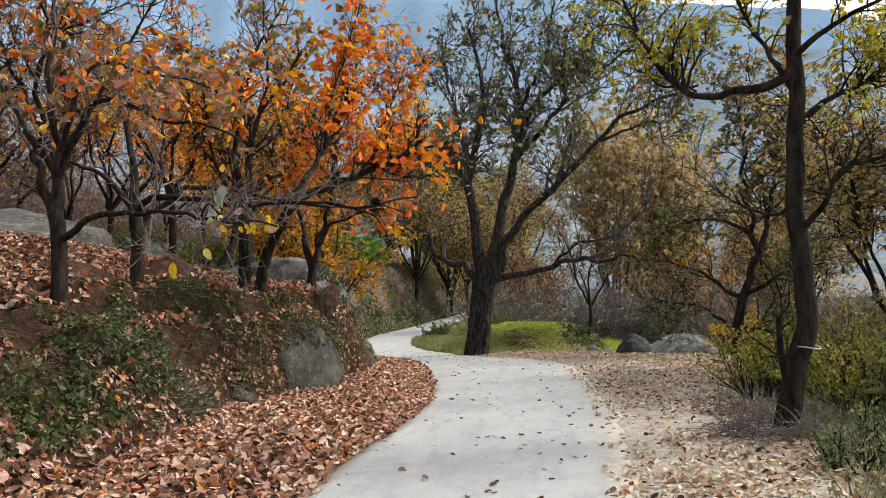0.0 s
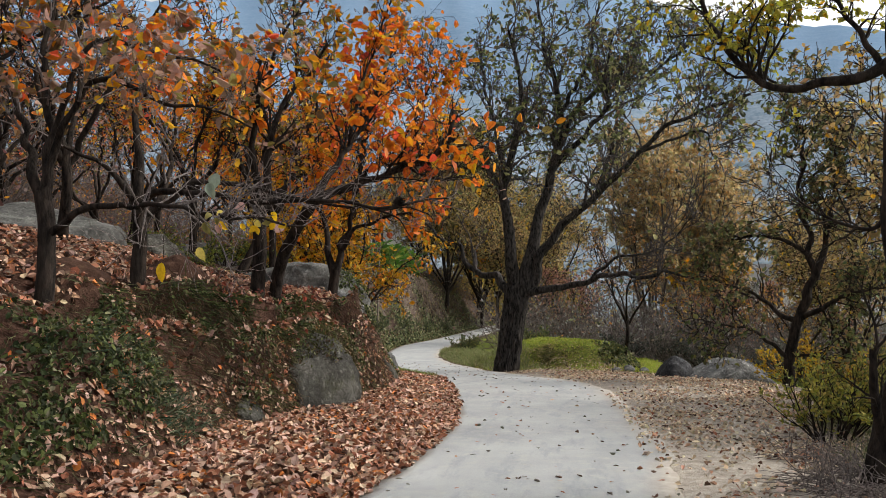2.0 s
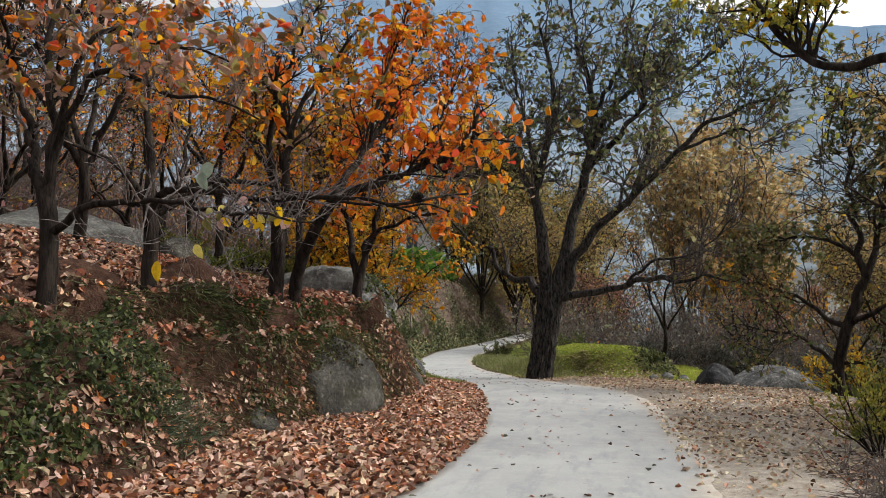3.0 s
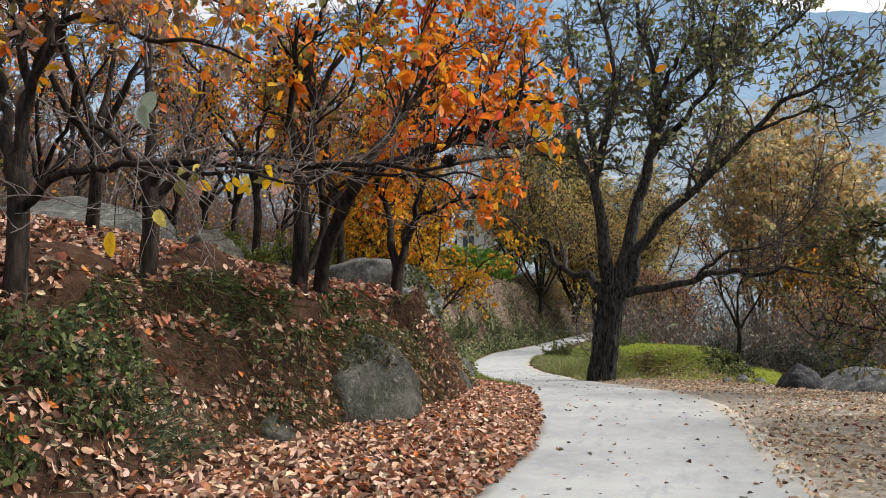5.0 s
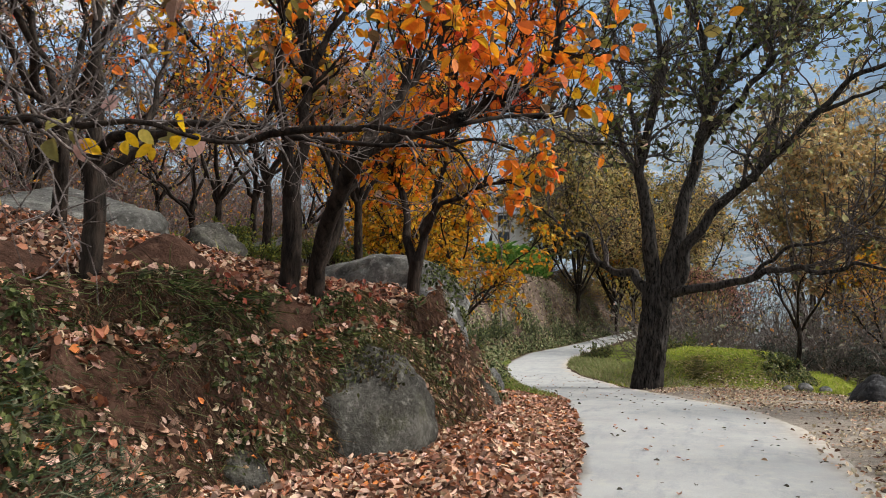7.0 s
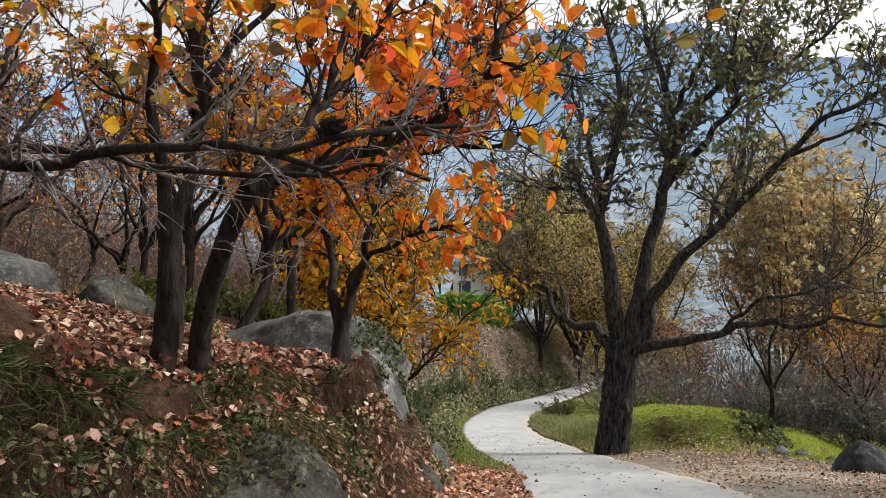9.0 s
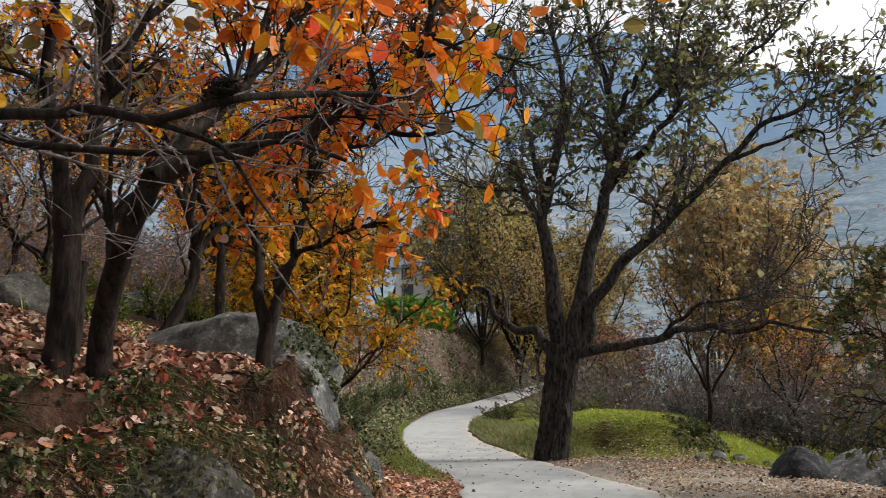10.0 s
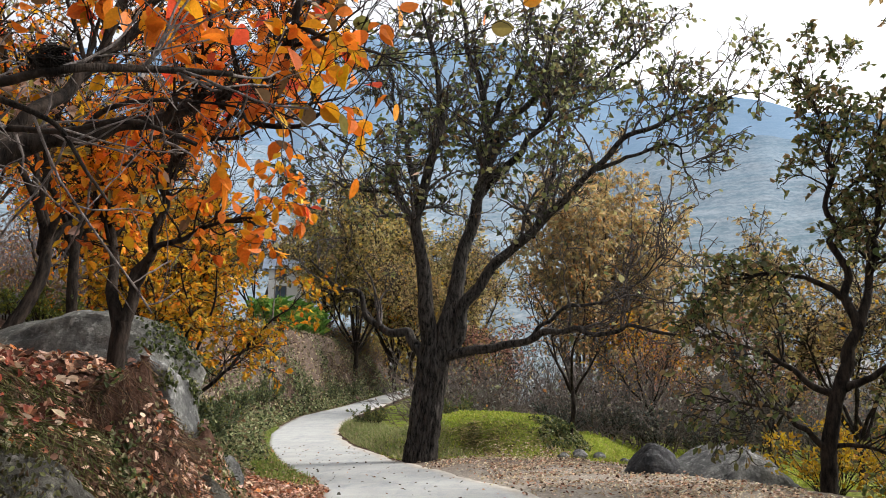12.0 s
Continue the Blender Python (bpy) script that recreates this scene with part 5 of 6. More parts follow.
def strands(label, x, y, length, colours, shares, up=-1.0, width=0.006, lean=0.5, category="grass"):
    """Thin blades, growing (up 1) or hanging (up -1)."""
    n = len(x)
    nor = ground_normal(x, y)
    at = np.stack([x, y, height(x, y) - 0.01], -1)
    d = unit(np.array([0, 0, up]) + nor * (0.45 if up < 0 else 0.1) + rng.normal(0, lean, (n, 3)) * np.array([1, 1, 0.3]))
    ln = (length * rng.uniform(0.4, 1.3, n))[:, None]
    side = unit(np.cross(d, rng.normal(size=(n, 3)))) * width
    bend = rng.normal(0, 0.25, (n, 3)) + np.array([0, 0, -0.2])
    mid, tip = at + d * ln * 0.55, at + unit(d + bend) * ln
    V = np.stack([at - side, at + side, mid + side * 0.8, tip, mid - side * 0.8], axis=1)
    k = (np.arange(n) * 5)[:, None]
    C = np.repeat(palette(n, colours, shares, 0.3), 5, axis=0)
    tagged(put("grass", mesh_np("grass", V, [k + np.array([[0, 1, 2, 4]]), k + np.array([[4, 2, 3]])], grass_mat, False, C)), label, category, kind="stuff")


x, y = strip(28000, 10.0, 15.9, lambda y: brow_x(y) - 0.1, lambda y: foot_x(y) + 0.1, 1.3)
patch = fnoise(x * 1.5, y * 1.5, 0, 85) + 0.15 * rng.normal(size=len(x))
a, b = patch > 0.05, (patch < 0.1) & (patch > -0.55)
strands("olive grass and moss hanging on the face of the bank", x[a], y[a], 0.18, [(0.085, 0.095, 0.03), (0.14, 0.15, 0.05), (0.05, 0.05, 0.02), (0.12, 0.08, 0.04)], [3, 2, 3, 2], -0.8, 0.005, 0.9)
strands("dry roots hanging over the brow of the bank", x[b], y[b], 0.22, [(0.10, 0.062, 0.036), (0.20, 0.14, 0.08), (0.03, 0.02, 0.013), (0.14, 0.075, 0.04)], [3, 1.3, 3, 2], -1.0, 0.003, 0.8)
x, y = strip(11000, 8.8, 14.6, lambda y: brow_x(y) - 0.25, lambda y: brow_x(y) + 0.4)
ok = fnoise(x * 1.4, y * 1.4, 0, 78) + 0.06 * rng.normal(size=len(x)) > 0.22
strands("green grass tufts hanging from the brow of the bank", x[ok], y[ok], 0.26, [(0.04, 0.065, 0.018), (0.08, 0.11, 0.03), (0.15, 0.17, 0.06), (0.03, 0.035, 0.015)], [3, 3, 1, 2], -0.35, 0.005, 0.8)
x, y = strip(9000, 4, 10.8, lambda y: brow_x(y) - 0.2, lambda y: foot_x(y))
strands("thin grass stems trailing on the earth bank", x, y, 0.22, [(0.06, 0.08, 0.03), (0.16, 0.16, 0.08), (0.12, 0.08, 0.05)], [3, 1.5, 1.5], -0.6, 0.004, 0.8)

x, y = strip(7000, 5.5, 9.5, lambda y: foot_x(y) - 0.75, lambda y: foot_x(y) + 0.05)
ok = fnoise(x * 1.2, y * 1.2, 0, 76) + 0.15 * rng.normal(size=len(x)) > 0.3
strands("dark blue-green grass tufts at the bank's foot", x[ok], y[ok], 0.26, [(0.05, 0.075, 0.045), (0.09, 0.12, 0.07), (0.16, 0.18, 0.11)], [3, 3, 1], 0.25, 0.005, 0.7)

TURF = [(0.25, 0.33, 0.04), (0.37, 0.44, 0.06), (0.44, 0.44, 0.10), (0.46, 0.40, 0.17)]
x, y = rng.uniform(-2.0, 5.5, 42000), rng.uniform(25.0, 34.0, 42000)
ok = (x > road_r(y) + 0.15 + 0.1 * rng.normal(size=len(x))) & (ground_normal(x, y)[:, 2] > 0.84 + 0.06 * rng.normal(size=len(x)))
strands("short bright green turf on the mound by the bend", x[ok], y[ok], 0.07, TURF, [3, 4, 2, 1], 1.0, 0.010, 0.5)
x, y = rng.uniform(-0.6, 3.4, 26000), rng.uniform(25.2, 28.4, 26000)
ok = (ground_normal(x, y)[:, 2] < 0.86 + 0.06 * rng.normal(size=len(x))) & (x > road_r(y) + 0.6)
x, y = x[ok], y[ok]
strands("straw-coloured tussocks on the mound's steep edge", x, y, 0.22, [(0.34, 0.28, 0.12), (0.44, 0.36, 0.18), (0.10, 0.10, 0.04), (0.22, 0.21, 0.08)], [2, 2, 3, 2], -0.5, 0.007, 0.7)
x, y = strip(9000, 18.8, 40.0, lambda y: road_l(y) - 0.75, lambda y: road_l(y) + 0.02)
strands("fresh green grass fringing the lane below the slope", x, y, 0.14, [(0.16, 0.24, 0.05), (0.26, 0.33, 0.07), (0.34, 0.34, 0.12)], [3, 3, 1.4], 1.0, 0.008, 0.5)
x, y = strip(9000, 25.0, 45.0, lambda y: road_r(y) + 0.1, lambda y: road_r(y) + 1.7)
strands("soft pale green grass along the lane's edge", x, y, 0.24, [(0.18, 0.23, 0.07), (0.27, 0.29, 0.13), (0.36, 0.32, 0.18)], [3, 3, 1.5], 1.0, 0.008, 0.6)
x, y = rng.uniform(2.7, 9.5, 34000), rng.uniform(23.8, 35.0, 34000)
strands("bright grass on the lower terrace", x, y, 0.10, TURF, [3, 4, 2, 1], 1.0, 0.012, 0.4)
x, y = strip(20000, -3.0, 12.5, lambda y: road_r(y) + 1.1 + 0.12 * np.maximum(y - 6, 0), lambda y: road_r(y) + 5.0)
ok = fnoise(x * 1.2, y * 1.2, 0, 77) + 0.35 * rng.normal(size=len(x)) + 0.5 * smooth(1.4, 2.4, x - road_r(y)) > 0.1
strands("grey-green weeds and grass on the verge", x[ok], y[ok], 0.28, [(0.09, 0.12, 0.04), (0.18, 0.21, 0.08), (0.32, 0.29, 0.16), (0.20, 0.21, 0.13)], [3, 3, 2, 3], 1.0, 0.005, 0.6)
x, y = strip(7000, 15.5, 30.0, lambda y: brow_x(y) - 8, lambda y: brow_x(y) - 2.2)
ok = fnoise(x * 0.6, y * 0.6, 0, 84) + 0.15 * rng.normal(size=len(x)) > 0.1
x, y = x[ok], y[ok]
strands("low green herbs among the orchard trunks", x, y, 0.3, [(0.10, 0.16, 0.03), (0.22, 0.28, 0.05), (0.36, 0.34, 0.06), BROWN], [2, 3, 1.5, 1], 1.0, 0.012, 0.7)


# ---- shrubs ----
def shrub(name, label, at, h, w, stems, leaves, size, colours, shares, bark, group=""):
    n = stems
    root = thing(name, at, label, "shrub", group)
    P = np.empty((n, 7, 3))
    a = rng.uniform(0, 2 * np.pi, n)
    d = unit(np.stack([np.cos(a) * w / h, np.sin(a) * w / h, np.full(n, 1.0)], -1) * rng.uniform(0.4, 1.2, (n, 1)) + np.array([0, 0, 0.25]))
    P[:, 0] = np.array(at) + np.stack([np.cos(a), np.sin(a), 0 * a - 0.3], -1) * 0.12
    step = (h * rng.uniform(0.6, 1.1, n) / 6)[:, None]
    for k in range(1, 7):
        d = unit(d + rng.normal(0, 0.16, (n, 3)))
        P[:, k] = P[:, k - 1] + d * step
    R = 0.010 * np.linspace(1, 0.3, 7)[None] * np.ones((n, 1))
    P2, R2 = sprout(P, R, n * 7, h * 0.28, 5, (25, 65), 0.3, 0.25, 0.6, (0.25, 1.0))
    V, F = join([tubes(P, R, 4), tubes(P2, np.maximum(R2, 0.002), 3)])
    put("stem", mesh_np("stem", V, F, bark), root)
    at_, way = on_twigs(P2, leaves)
    V, F, C = blades(at_, unit(way + rng.normal(0, 0.6, (leaves, 3))), unit(rng.normal(size=(leaves, 3)) + np.array([0, 0, 0.6])), size * rng.uniform(0.6, 1.3, leaves), palette(leaves, colours, shares, 0.3), DIAMOND, DIAMOND_F)
    put("foliage", mesh_np("foliage", V, [F], leaf_mat, False, C), root)
    return root


def ground_at(x, y, dz=0.0):
    return (x, y, float(height(x, y)) + dz)


for x, y, h in ((3.05, 6.3, 0.42), (3.5, 6.8, 0.5), (3.3, 7.4, 0.4), (3.9, 7.3, 0.55), (4.0, 6.2, 0.5), (2.8, 6.9, 0.32), (3.6, 5.7, 0.45), (3.0, 5.6, 0.4), (4.3, 8.0, 0.6)):
    shrub("weed", "grey-green leafy weed clump on the verge", ground_at(x, y), h, h * 0.7, 26, 900, 0.035, [(0.22, 0.25, 0.14), (0.16, 0.2, 0.09), (0.32, 0.32, 0.2), (0.10, 0.15, 0.05)], [3, 3, 2, 2], bark_grey, "weed clumps on the verge")
LIME = [(0.38, 0.36, 0.06), (0.27, 0.28, 0.07), (0.44, 0.36, 0.10), (0.14, 0.17, 0.05)]
for x, y, h, w in ((3.25, 10.6, 0.85, 0.6), (3.75, 11.6, 0.8, 0.6), (4.3, 10.3, 0.9, 0.7), (3.75, 9.2, 0.8, 0.6), (4.6, 9.0, 0.9, 0.7)):
    shrub("shrub", "yellow-green shrub on the verge", ground_at(x, y), h, w, 30, 2200, 0.05, LIME, [3, 3, 2, 2], bark_dark, "yellow-green shrubs on the verge")
for x, y, h, w in ((4.3, 8.6, 0.9, 0.8), (5.0, 7.4, 0.9, 0.8), (5.2, 9.6, 1.3, 0.9), (6.2, 12.0, 1.6, 1.0), (5.4, 13.4, 1.3, 0.9), (7.4, 10.0, 1.8, 1.1), (7.6, 14.5, 1.8, 1.2), (7.3, 18.5, 1.7, 1.1), (8.8, 22.0, 2.0, 1.2)):
    shrub("shrub", "dull green and brown shrub beside the path", ground_at(x, y), h, w, 24, 1500, 0.07, [(0.16, 0.19, 0.08), (0.34, 0.32, 0.12), (0.30, 0.20, 0.11), (0.36, 0.30, 0.17)], [3, 2, 2, 1.5], bark_grey, "dull shrubs on the slope")
for x, y, h in ((-5.0, 20.2, 0.42), (-5.5, 21.0, 0.8), (-5.0, 22.6, 0.7), (-5.9, 24.4, 0.8), (-6.9, 25.2, 1.0), (-6.3, 26.6, 0.7), (-7.0, 28.6, 0.9), (-7.4, 31.0, 0.8), (-8.6, 32.2, 1.1), (-8.3, 35.0, 0.9), (-8.9, 38.5, 1.0), (-9.3, 43.0, 1.1), (-10.0, 48.0, 1.3), (-9.8, 54.0, 1.2), (-9.4, 61.0, 1.3), (-9.0, 68.0, 1.4)):
    shrub("shrub", "low leafy bush at the foot of the slope", ground_at(x, y), h, h * 1.15, 26, 1700, 0.09, [(0.07, 0.10, 0.045), (0.12, 0.15, 0.075), (0.20, 0.22, 0.12), (0.22, 0.22, 0.05)], [3, 3, 2, 0.7], bark_grey, "low bushes along the slope")
for x, y, h in ((-0.2, 31.3, 0.9), (0.9, 31.6, 0.8), (-3.3, 36.5, 0.9), (2.3, 26.9, 0.35)):
    shrub("shrub", "rounded grey-green bush on the turf", ground_at(x, y), h, 0.9, 26, 1800, 0.07, [(0.09, 0.12, 0.05), (0.14, 0.16, 0.07), OLIVE], [3, 3, 1], bark_grey, "round bushes on the turf")
for x, y, h in ((-6.4, 19.6, 1.0), (-7.6, 20.6, 1.1), (-5.9, 21.2, 1.2), (-9.0, 19.6, 1.0), (-7.0, 17.6, 0.8)):
    shrub("shrub", "yellow-green bush among the orchard trunks", ground_at(x, y), h * 0.75, 0.9, 26, 1300, 0.07, [(0.20, 0.22, 0.04), (0.12, 0.16, 0.04), (0.34, 0.32, 0.06), GREEN], [3, 3, 1.2, 2], bark_grey, "yellow-green bushes of the orchard")
for x, y, h in ((6.4, 34.2, 1.6), (7.8, 33.6, 1.5), (5.0, 35.4, 1.4), (9.6, 34.6, 1.9), (3.4, 34.6, 1.2), (11.5, 33.0, 1.8)):
    shrub("shrub", "dark blue-grey bush at the edge of the lower terrace", ground_at(x, y), h, h * 0.9, 30, 2400, 0.08, [(0.06, 0.07, 0.065), (0.12, 0.13, 0.12), (0.18, 0.18, 0.15), (0.10, 0.085, 0.07)], [3, 3, 1.5, 2], bark_grey, "dark bushes below the terrace")
for x, y, h in ((5.9, 20.6, 1.3), (6.9, 19.9, 1.2)):
    shrub("shrub", "golden-leaved shrub behind the spreading tree", ground_at(x, y), h, 0.9, 26, 1500, 0.08, [(0.5, 0.33, 0.02), (0.4, 0.22, 0.03), OLIVE], [3, 2, 1], bark_dark, "golden shrubs behind the tree")


def thicket(name, label, count, place, h, twig_n, leaf_n, size, colours, shares, bark, r=0.018):
    x, y = place(count)
    n = len(x)
    P = np.empty((n, 7, 3))
    P[:, 0] = np.stack([x, y, height(x, y) - 0.1], -1)
    d = unit(np.array([0, 0, 1.0]) + rng.normal(0, 0.6, (n, 3)))
    step = (h(x, y) * rng.uniform(0.5, 1.1, n) / 6)[:, None]
    for k in range(1, 7):
        d = unit(d + rng.normal(0, 0.3, (n, 3)) + np.array([0, 0, 0.05]))
        P[:, k] = P[:, k - 1] + d * step
    R = r * np.linspace(1, 0.35, 7)[None] * rng.uniform(0.6, 1.3, (n, 1))
    P2, R2 = sprout(P, R, int(twig_n * 0.8), 0.85, 3, (25, 85), 0.2, 0.3, 0.6, (0.15, 1.0))
    V, F = join([tubes(P, R, 3), tubes(P2, np.maximum(R2, r * 0.3), 3)])
    root = thing(name, (float(x.mean()), float(y.mean()), float(height(x.mean(), y.mean()))), label, "thicket", "", "stuff")
    put("brushwood", mesh_np("brushwood", V, F, bark), root)
    at, way = on_twigs(P2, leaf_n)
    V, F, C = blades(at, unit(way + rng.normal(0, 0.7, (leaf_n, 3))), unit(rng.normal(size=(leaf_n, 3))), size * rng.uniform(0.6, 1.3, leaf_n), palette(leaf_n, colours, shares, 0.3), DIAMOND, DIAMOND_F)
    put("foliage", mesh_np("foliage", V, [F], leaf_mat, False, C), root)


def valley(n):
    x, y = rng.uniform(-3.5, 32, n), rng.uniform(33.5, 62, n)
    ok = (x > road_r(y) + 2.5 + 0.10 * (y - 33)) & (fnoise(x * 0.25, y * 0.25, 0, 81) > -0.45)
    return x[ok], y[ok]


def right_valley(n):
    x, y = rng.uniform(8.5, 40, n), rng.uniform(12, 50, n)
    ok = x > 8.5 + 0.1 * y
    return x[ok], y[ok]


def upslope(n):
    y = rng.uniform(6, 60, n)
    x = brow_x(y) - rng.uniform(7, 34, n)
    return x, y


def hillside(n):
    y = rng.uniform(4, 95, n)
    return brow_x(y) - rng.uniform(20, 55, n), y


def lane_bank(n):
    y = rng.uniform(24, 110, n)
    x = brow_x(y) + rng.uniform(-5.0, 0.1, n)
    ok = (y < 57) | (y > 74.5)
    return x[ok], y[ok]


def lane_end(n):
    return rng.uniform(-12, 3, n), rng.uniform(104, 132, n)


def slope_face(n):
    y = rng.uniform(20, 100, n) ** 1.0
    u = rng.uniform(0.1, 1.1, n)
    x = foot_x(y) + (brow_x(y) - foot_x(y)) * u
    ok = (fnoise(x * 0.5, y * 0.35, 0, 83) + 0.5 * smooth(58, 72, y) > 0.05) & ~((y > 57) & (y < 75) & (u > 0.85))
    return x[ok], y[ok]


twig_grey = bark_material("thicket_twig", (0.07, 0.057, 0.052), (0.24, 0.20, 0.185), 20.0)
thicket("thicket", "grey-brown leafless thicket filling the valley floor", 5000, valley, lambda x, y: 3.4 + 0.13 * (y - 33), 34000, 26000, 0.18, [(0.26, 0.23, 0.19), (0.30, 0.19, 0.15), (0.26, 0.25, 0.15), (0.27, 0.27, 0.25), RUST, (0.05, 0.048, 0.045), (0.10, 0.11, 0.075)], [3, 1.2, 2, 3, 0.5, 3, 3], twig_grey, 0.024)
thicket("thicket", "tangled olive and russet scrub on the valley side", 1800, right_valley, lambda x, y: 3.4 + 0 * x, 11000, 16000, 0.2, [(0.34, 0.24, 0.13), OLIVE, (0.28, 0.24, 0.06), RUST, GREEN], [3, 3, 2, 1.5, 2], twig_grey)
thicket("thicket", "purple-brown leafless wood climbing the hillside behind the orchard", 1500, hillside, lambda x, y: 10.0 + 0 * x, 24000, 30000, 0.34, [PLUM, (0.24, 0.15, 0.13), BROWN, (0.30, 0.20, 0.15), RUST], [3, 3, 3, 2, 1], twig_grey, 0.045)
thicket("thicket", "dense brown scrub between the orchard rows", 3400, upslope, lambda x, y: 4.8 + 0 * x, 24000, 34000, 0.18, [PLUM, BROWN, RUST, (0.16, 0.12, 0.10), OLIVE, AMBER], [3, 3, 1.5, 3, 1, 0.6], twig_grey)
thicket("thicket", "brown and olive brush on top of the lane bank", 1500, lane_bank, lambda x, y: 1.0 - 0.65 * smooth(34, 38, y) + 2.9 * smooth(74, 76.5, y), 12000, 22000, 0.15, [BROWN, OLIVE, (0.2, 0.13, 0.05), GREEN, RUST], [3, 2, 3, 1, 0.6], twig_grey)
thicket("thicket", "yellow-olive wood closing the view where the lane bends away", 480, lane_end, lambda x, y: 10.5 + 0 * x, 9000, 26000, 0.42, [(0.56, 0.42, 0.09), (0.46, 0.38, 0.10), (0.36, 0.27, 0.10), YELLOW, (0.3, 0.3, 0.1)], [3, 3, 2, 1.4, 2], bark_grey, 0.05)
thicket("thicket", "low brown bramble on the lane's slope", 260, slope_face, lambda x, y: 0.55 + 0.9 * smooth(66, 78, y), 1800, 3600, 0.13, [BROWN, (0.17, 0.10, 0.05), (0.24, 0.14, 0.08), (0.11, 0.12, 0.06)], [3, 3, 2, 1.5], twig_grey)

# ---- single leaves hanging on the front tree's low limb ----
def hanging_leaf(at, way, size, colour, label):
    at = np.array([at], float)
    shape = np.array([[0, 0, 0], [0.16, 0.08, 0.02], [0.29, 0.3, 0.05], [0.31, 0.52, 0.05], [0.2, 0.8, 0.02], [0, 1, -0.04], [-0.2, 0.8, 0.02], [-0.31, 0.52, 0.05], [-0.29, 0.3, 0.05], [-0.16, 0.08, 0.02], [0, 0.3, -0.01], [0, 0.6, -0.01]])
    quads = np.array([[0, 1, 2, 10], [10, 2, 3, 11], [11, 3, 4, 5], [0, 10, 8, 9], [10, 11, 7, 8], [11, 5, 6, 7]])
    V, F, C = blades(at, np.array([way], float), np.array([[0.15, -1.0, 0.2]]), np.array([size]), np.array([colour]), shape, quads, 0.25)
    ob = put("hanging_leaf", mesh_np("hanging_leaf", V, [F], leaf_mat, True, C))
    return tagged(ob, label, "leaf", "last leaves on the low limb")


GOLD, LEMON, BLUSH, SAGE = (0.86, 0.55, 0.02), (0.82, 0.68, 0.16), (0.66, 0.42, 0.38), (0.30, 0.36, 0.28)
hanging_leaf((-2.4, 7.65, 1.69), (0.05, 0.0, -1), 0.15, GOLD, "bright yellow oval leaf hanging from a bare twig")
hanging_leaf((-2.11, 7.63, 1.80), (0.35, 0, -0.6), 0.115, LEMON, "pale yellow leaf hanging from a bare twig")
for k in range(17):
    u = (0.18, 0.45, 0.5, 0.8)[k % 4] + rng.normal(0, 0.05)
    p = np.array([-2.35, 8.1, 2.08]) * (1 - u) + np.array([-1.5, 8.2, 2.03]) * u + rng.normal(0, [0.03, 0.06, 0.03])
    c, t = ((GOLD, "golden leaf on the low limb"), (OLIVE, "faded olive leaf on the low limb"), (BLUSH, "dry pinkish leaf on the low limb"), (LEMON, "pale yellow leaf on the low limb"))[int(rng.choice(4, p=[0.35, 0.25, 0.2, 0.2]))]
    hanging_leaf(p, (rng.normal(0, 0.7), rng.normal(0, 0.4), -0.6), rng.uniform(0.07, 0.115), c, t)
hanging_leaf((-1.72, 6.95, 2.16), (0.4, 0, -1), 0.12, SAGE, "grey-green leaf dangling from a thin twig")
hanging_leaf((-1.66, 6.95, 2.22), (-0.3, 0, -1), 0.11, SAGE, "grey-green leaf dangling from a thin twig")


# ---- houses, garden, small things ----
wall_white = plain_material("whitewash", (0.84, 0.83, 0.80), 0.9, 0.08, 1.5)
wall_grey = plain_material("grey_render", (0.36, 0.36, 0.36), 0.9, 0.15, 1.5)
roof_blue = plain_material("blue_roof_sheet", (0.60, 0.69, 0.82), 0.5, 0.1, 2.0)
dark_glass = plain_material("dark_window", (0.04, 0.05, 0.06), 0.15, 0.2, 3.0)
wood_brown = plain_material("brown_timber", (0.12, 0.07, 0.04), 0.7, 0.3, 6.0)
wire_pale = plain_material("pale_wire", (0.45, 0.42, 0.38), 0.5, 0.2, 20.0)


def box(bm, x0, y0, z0, x1, y1, z1, bevel=0.0):
    r = bmesh.ops.create_cube(bm, size=1.0)
    for v in r["verts"]:
        v.co = Vector(((x0 + x1) / 2 + v.co.x * (x1 - x0), (y0 + y1) / 2 + v.co.y * (y1 - y0), (z0 + z1) / 2 + v.co.z * (z1 - z0)))
    if bevel:
        bmesh.ops.bevel(bm, geom=list({e for v in r["verts"] for e in v.link_edges}), offset=bevel, segments=2, affect="EDGES")


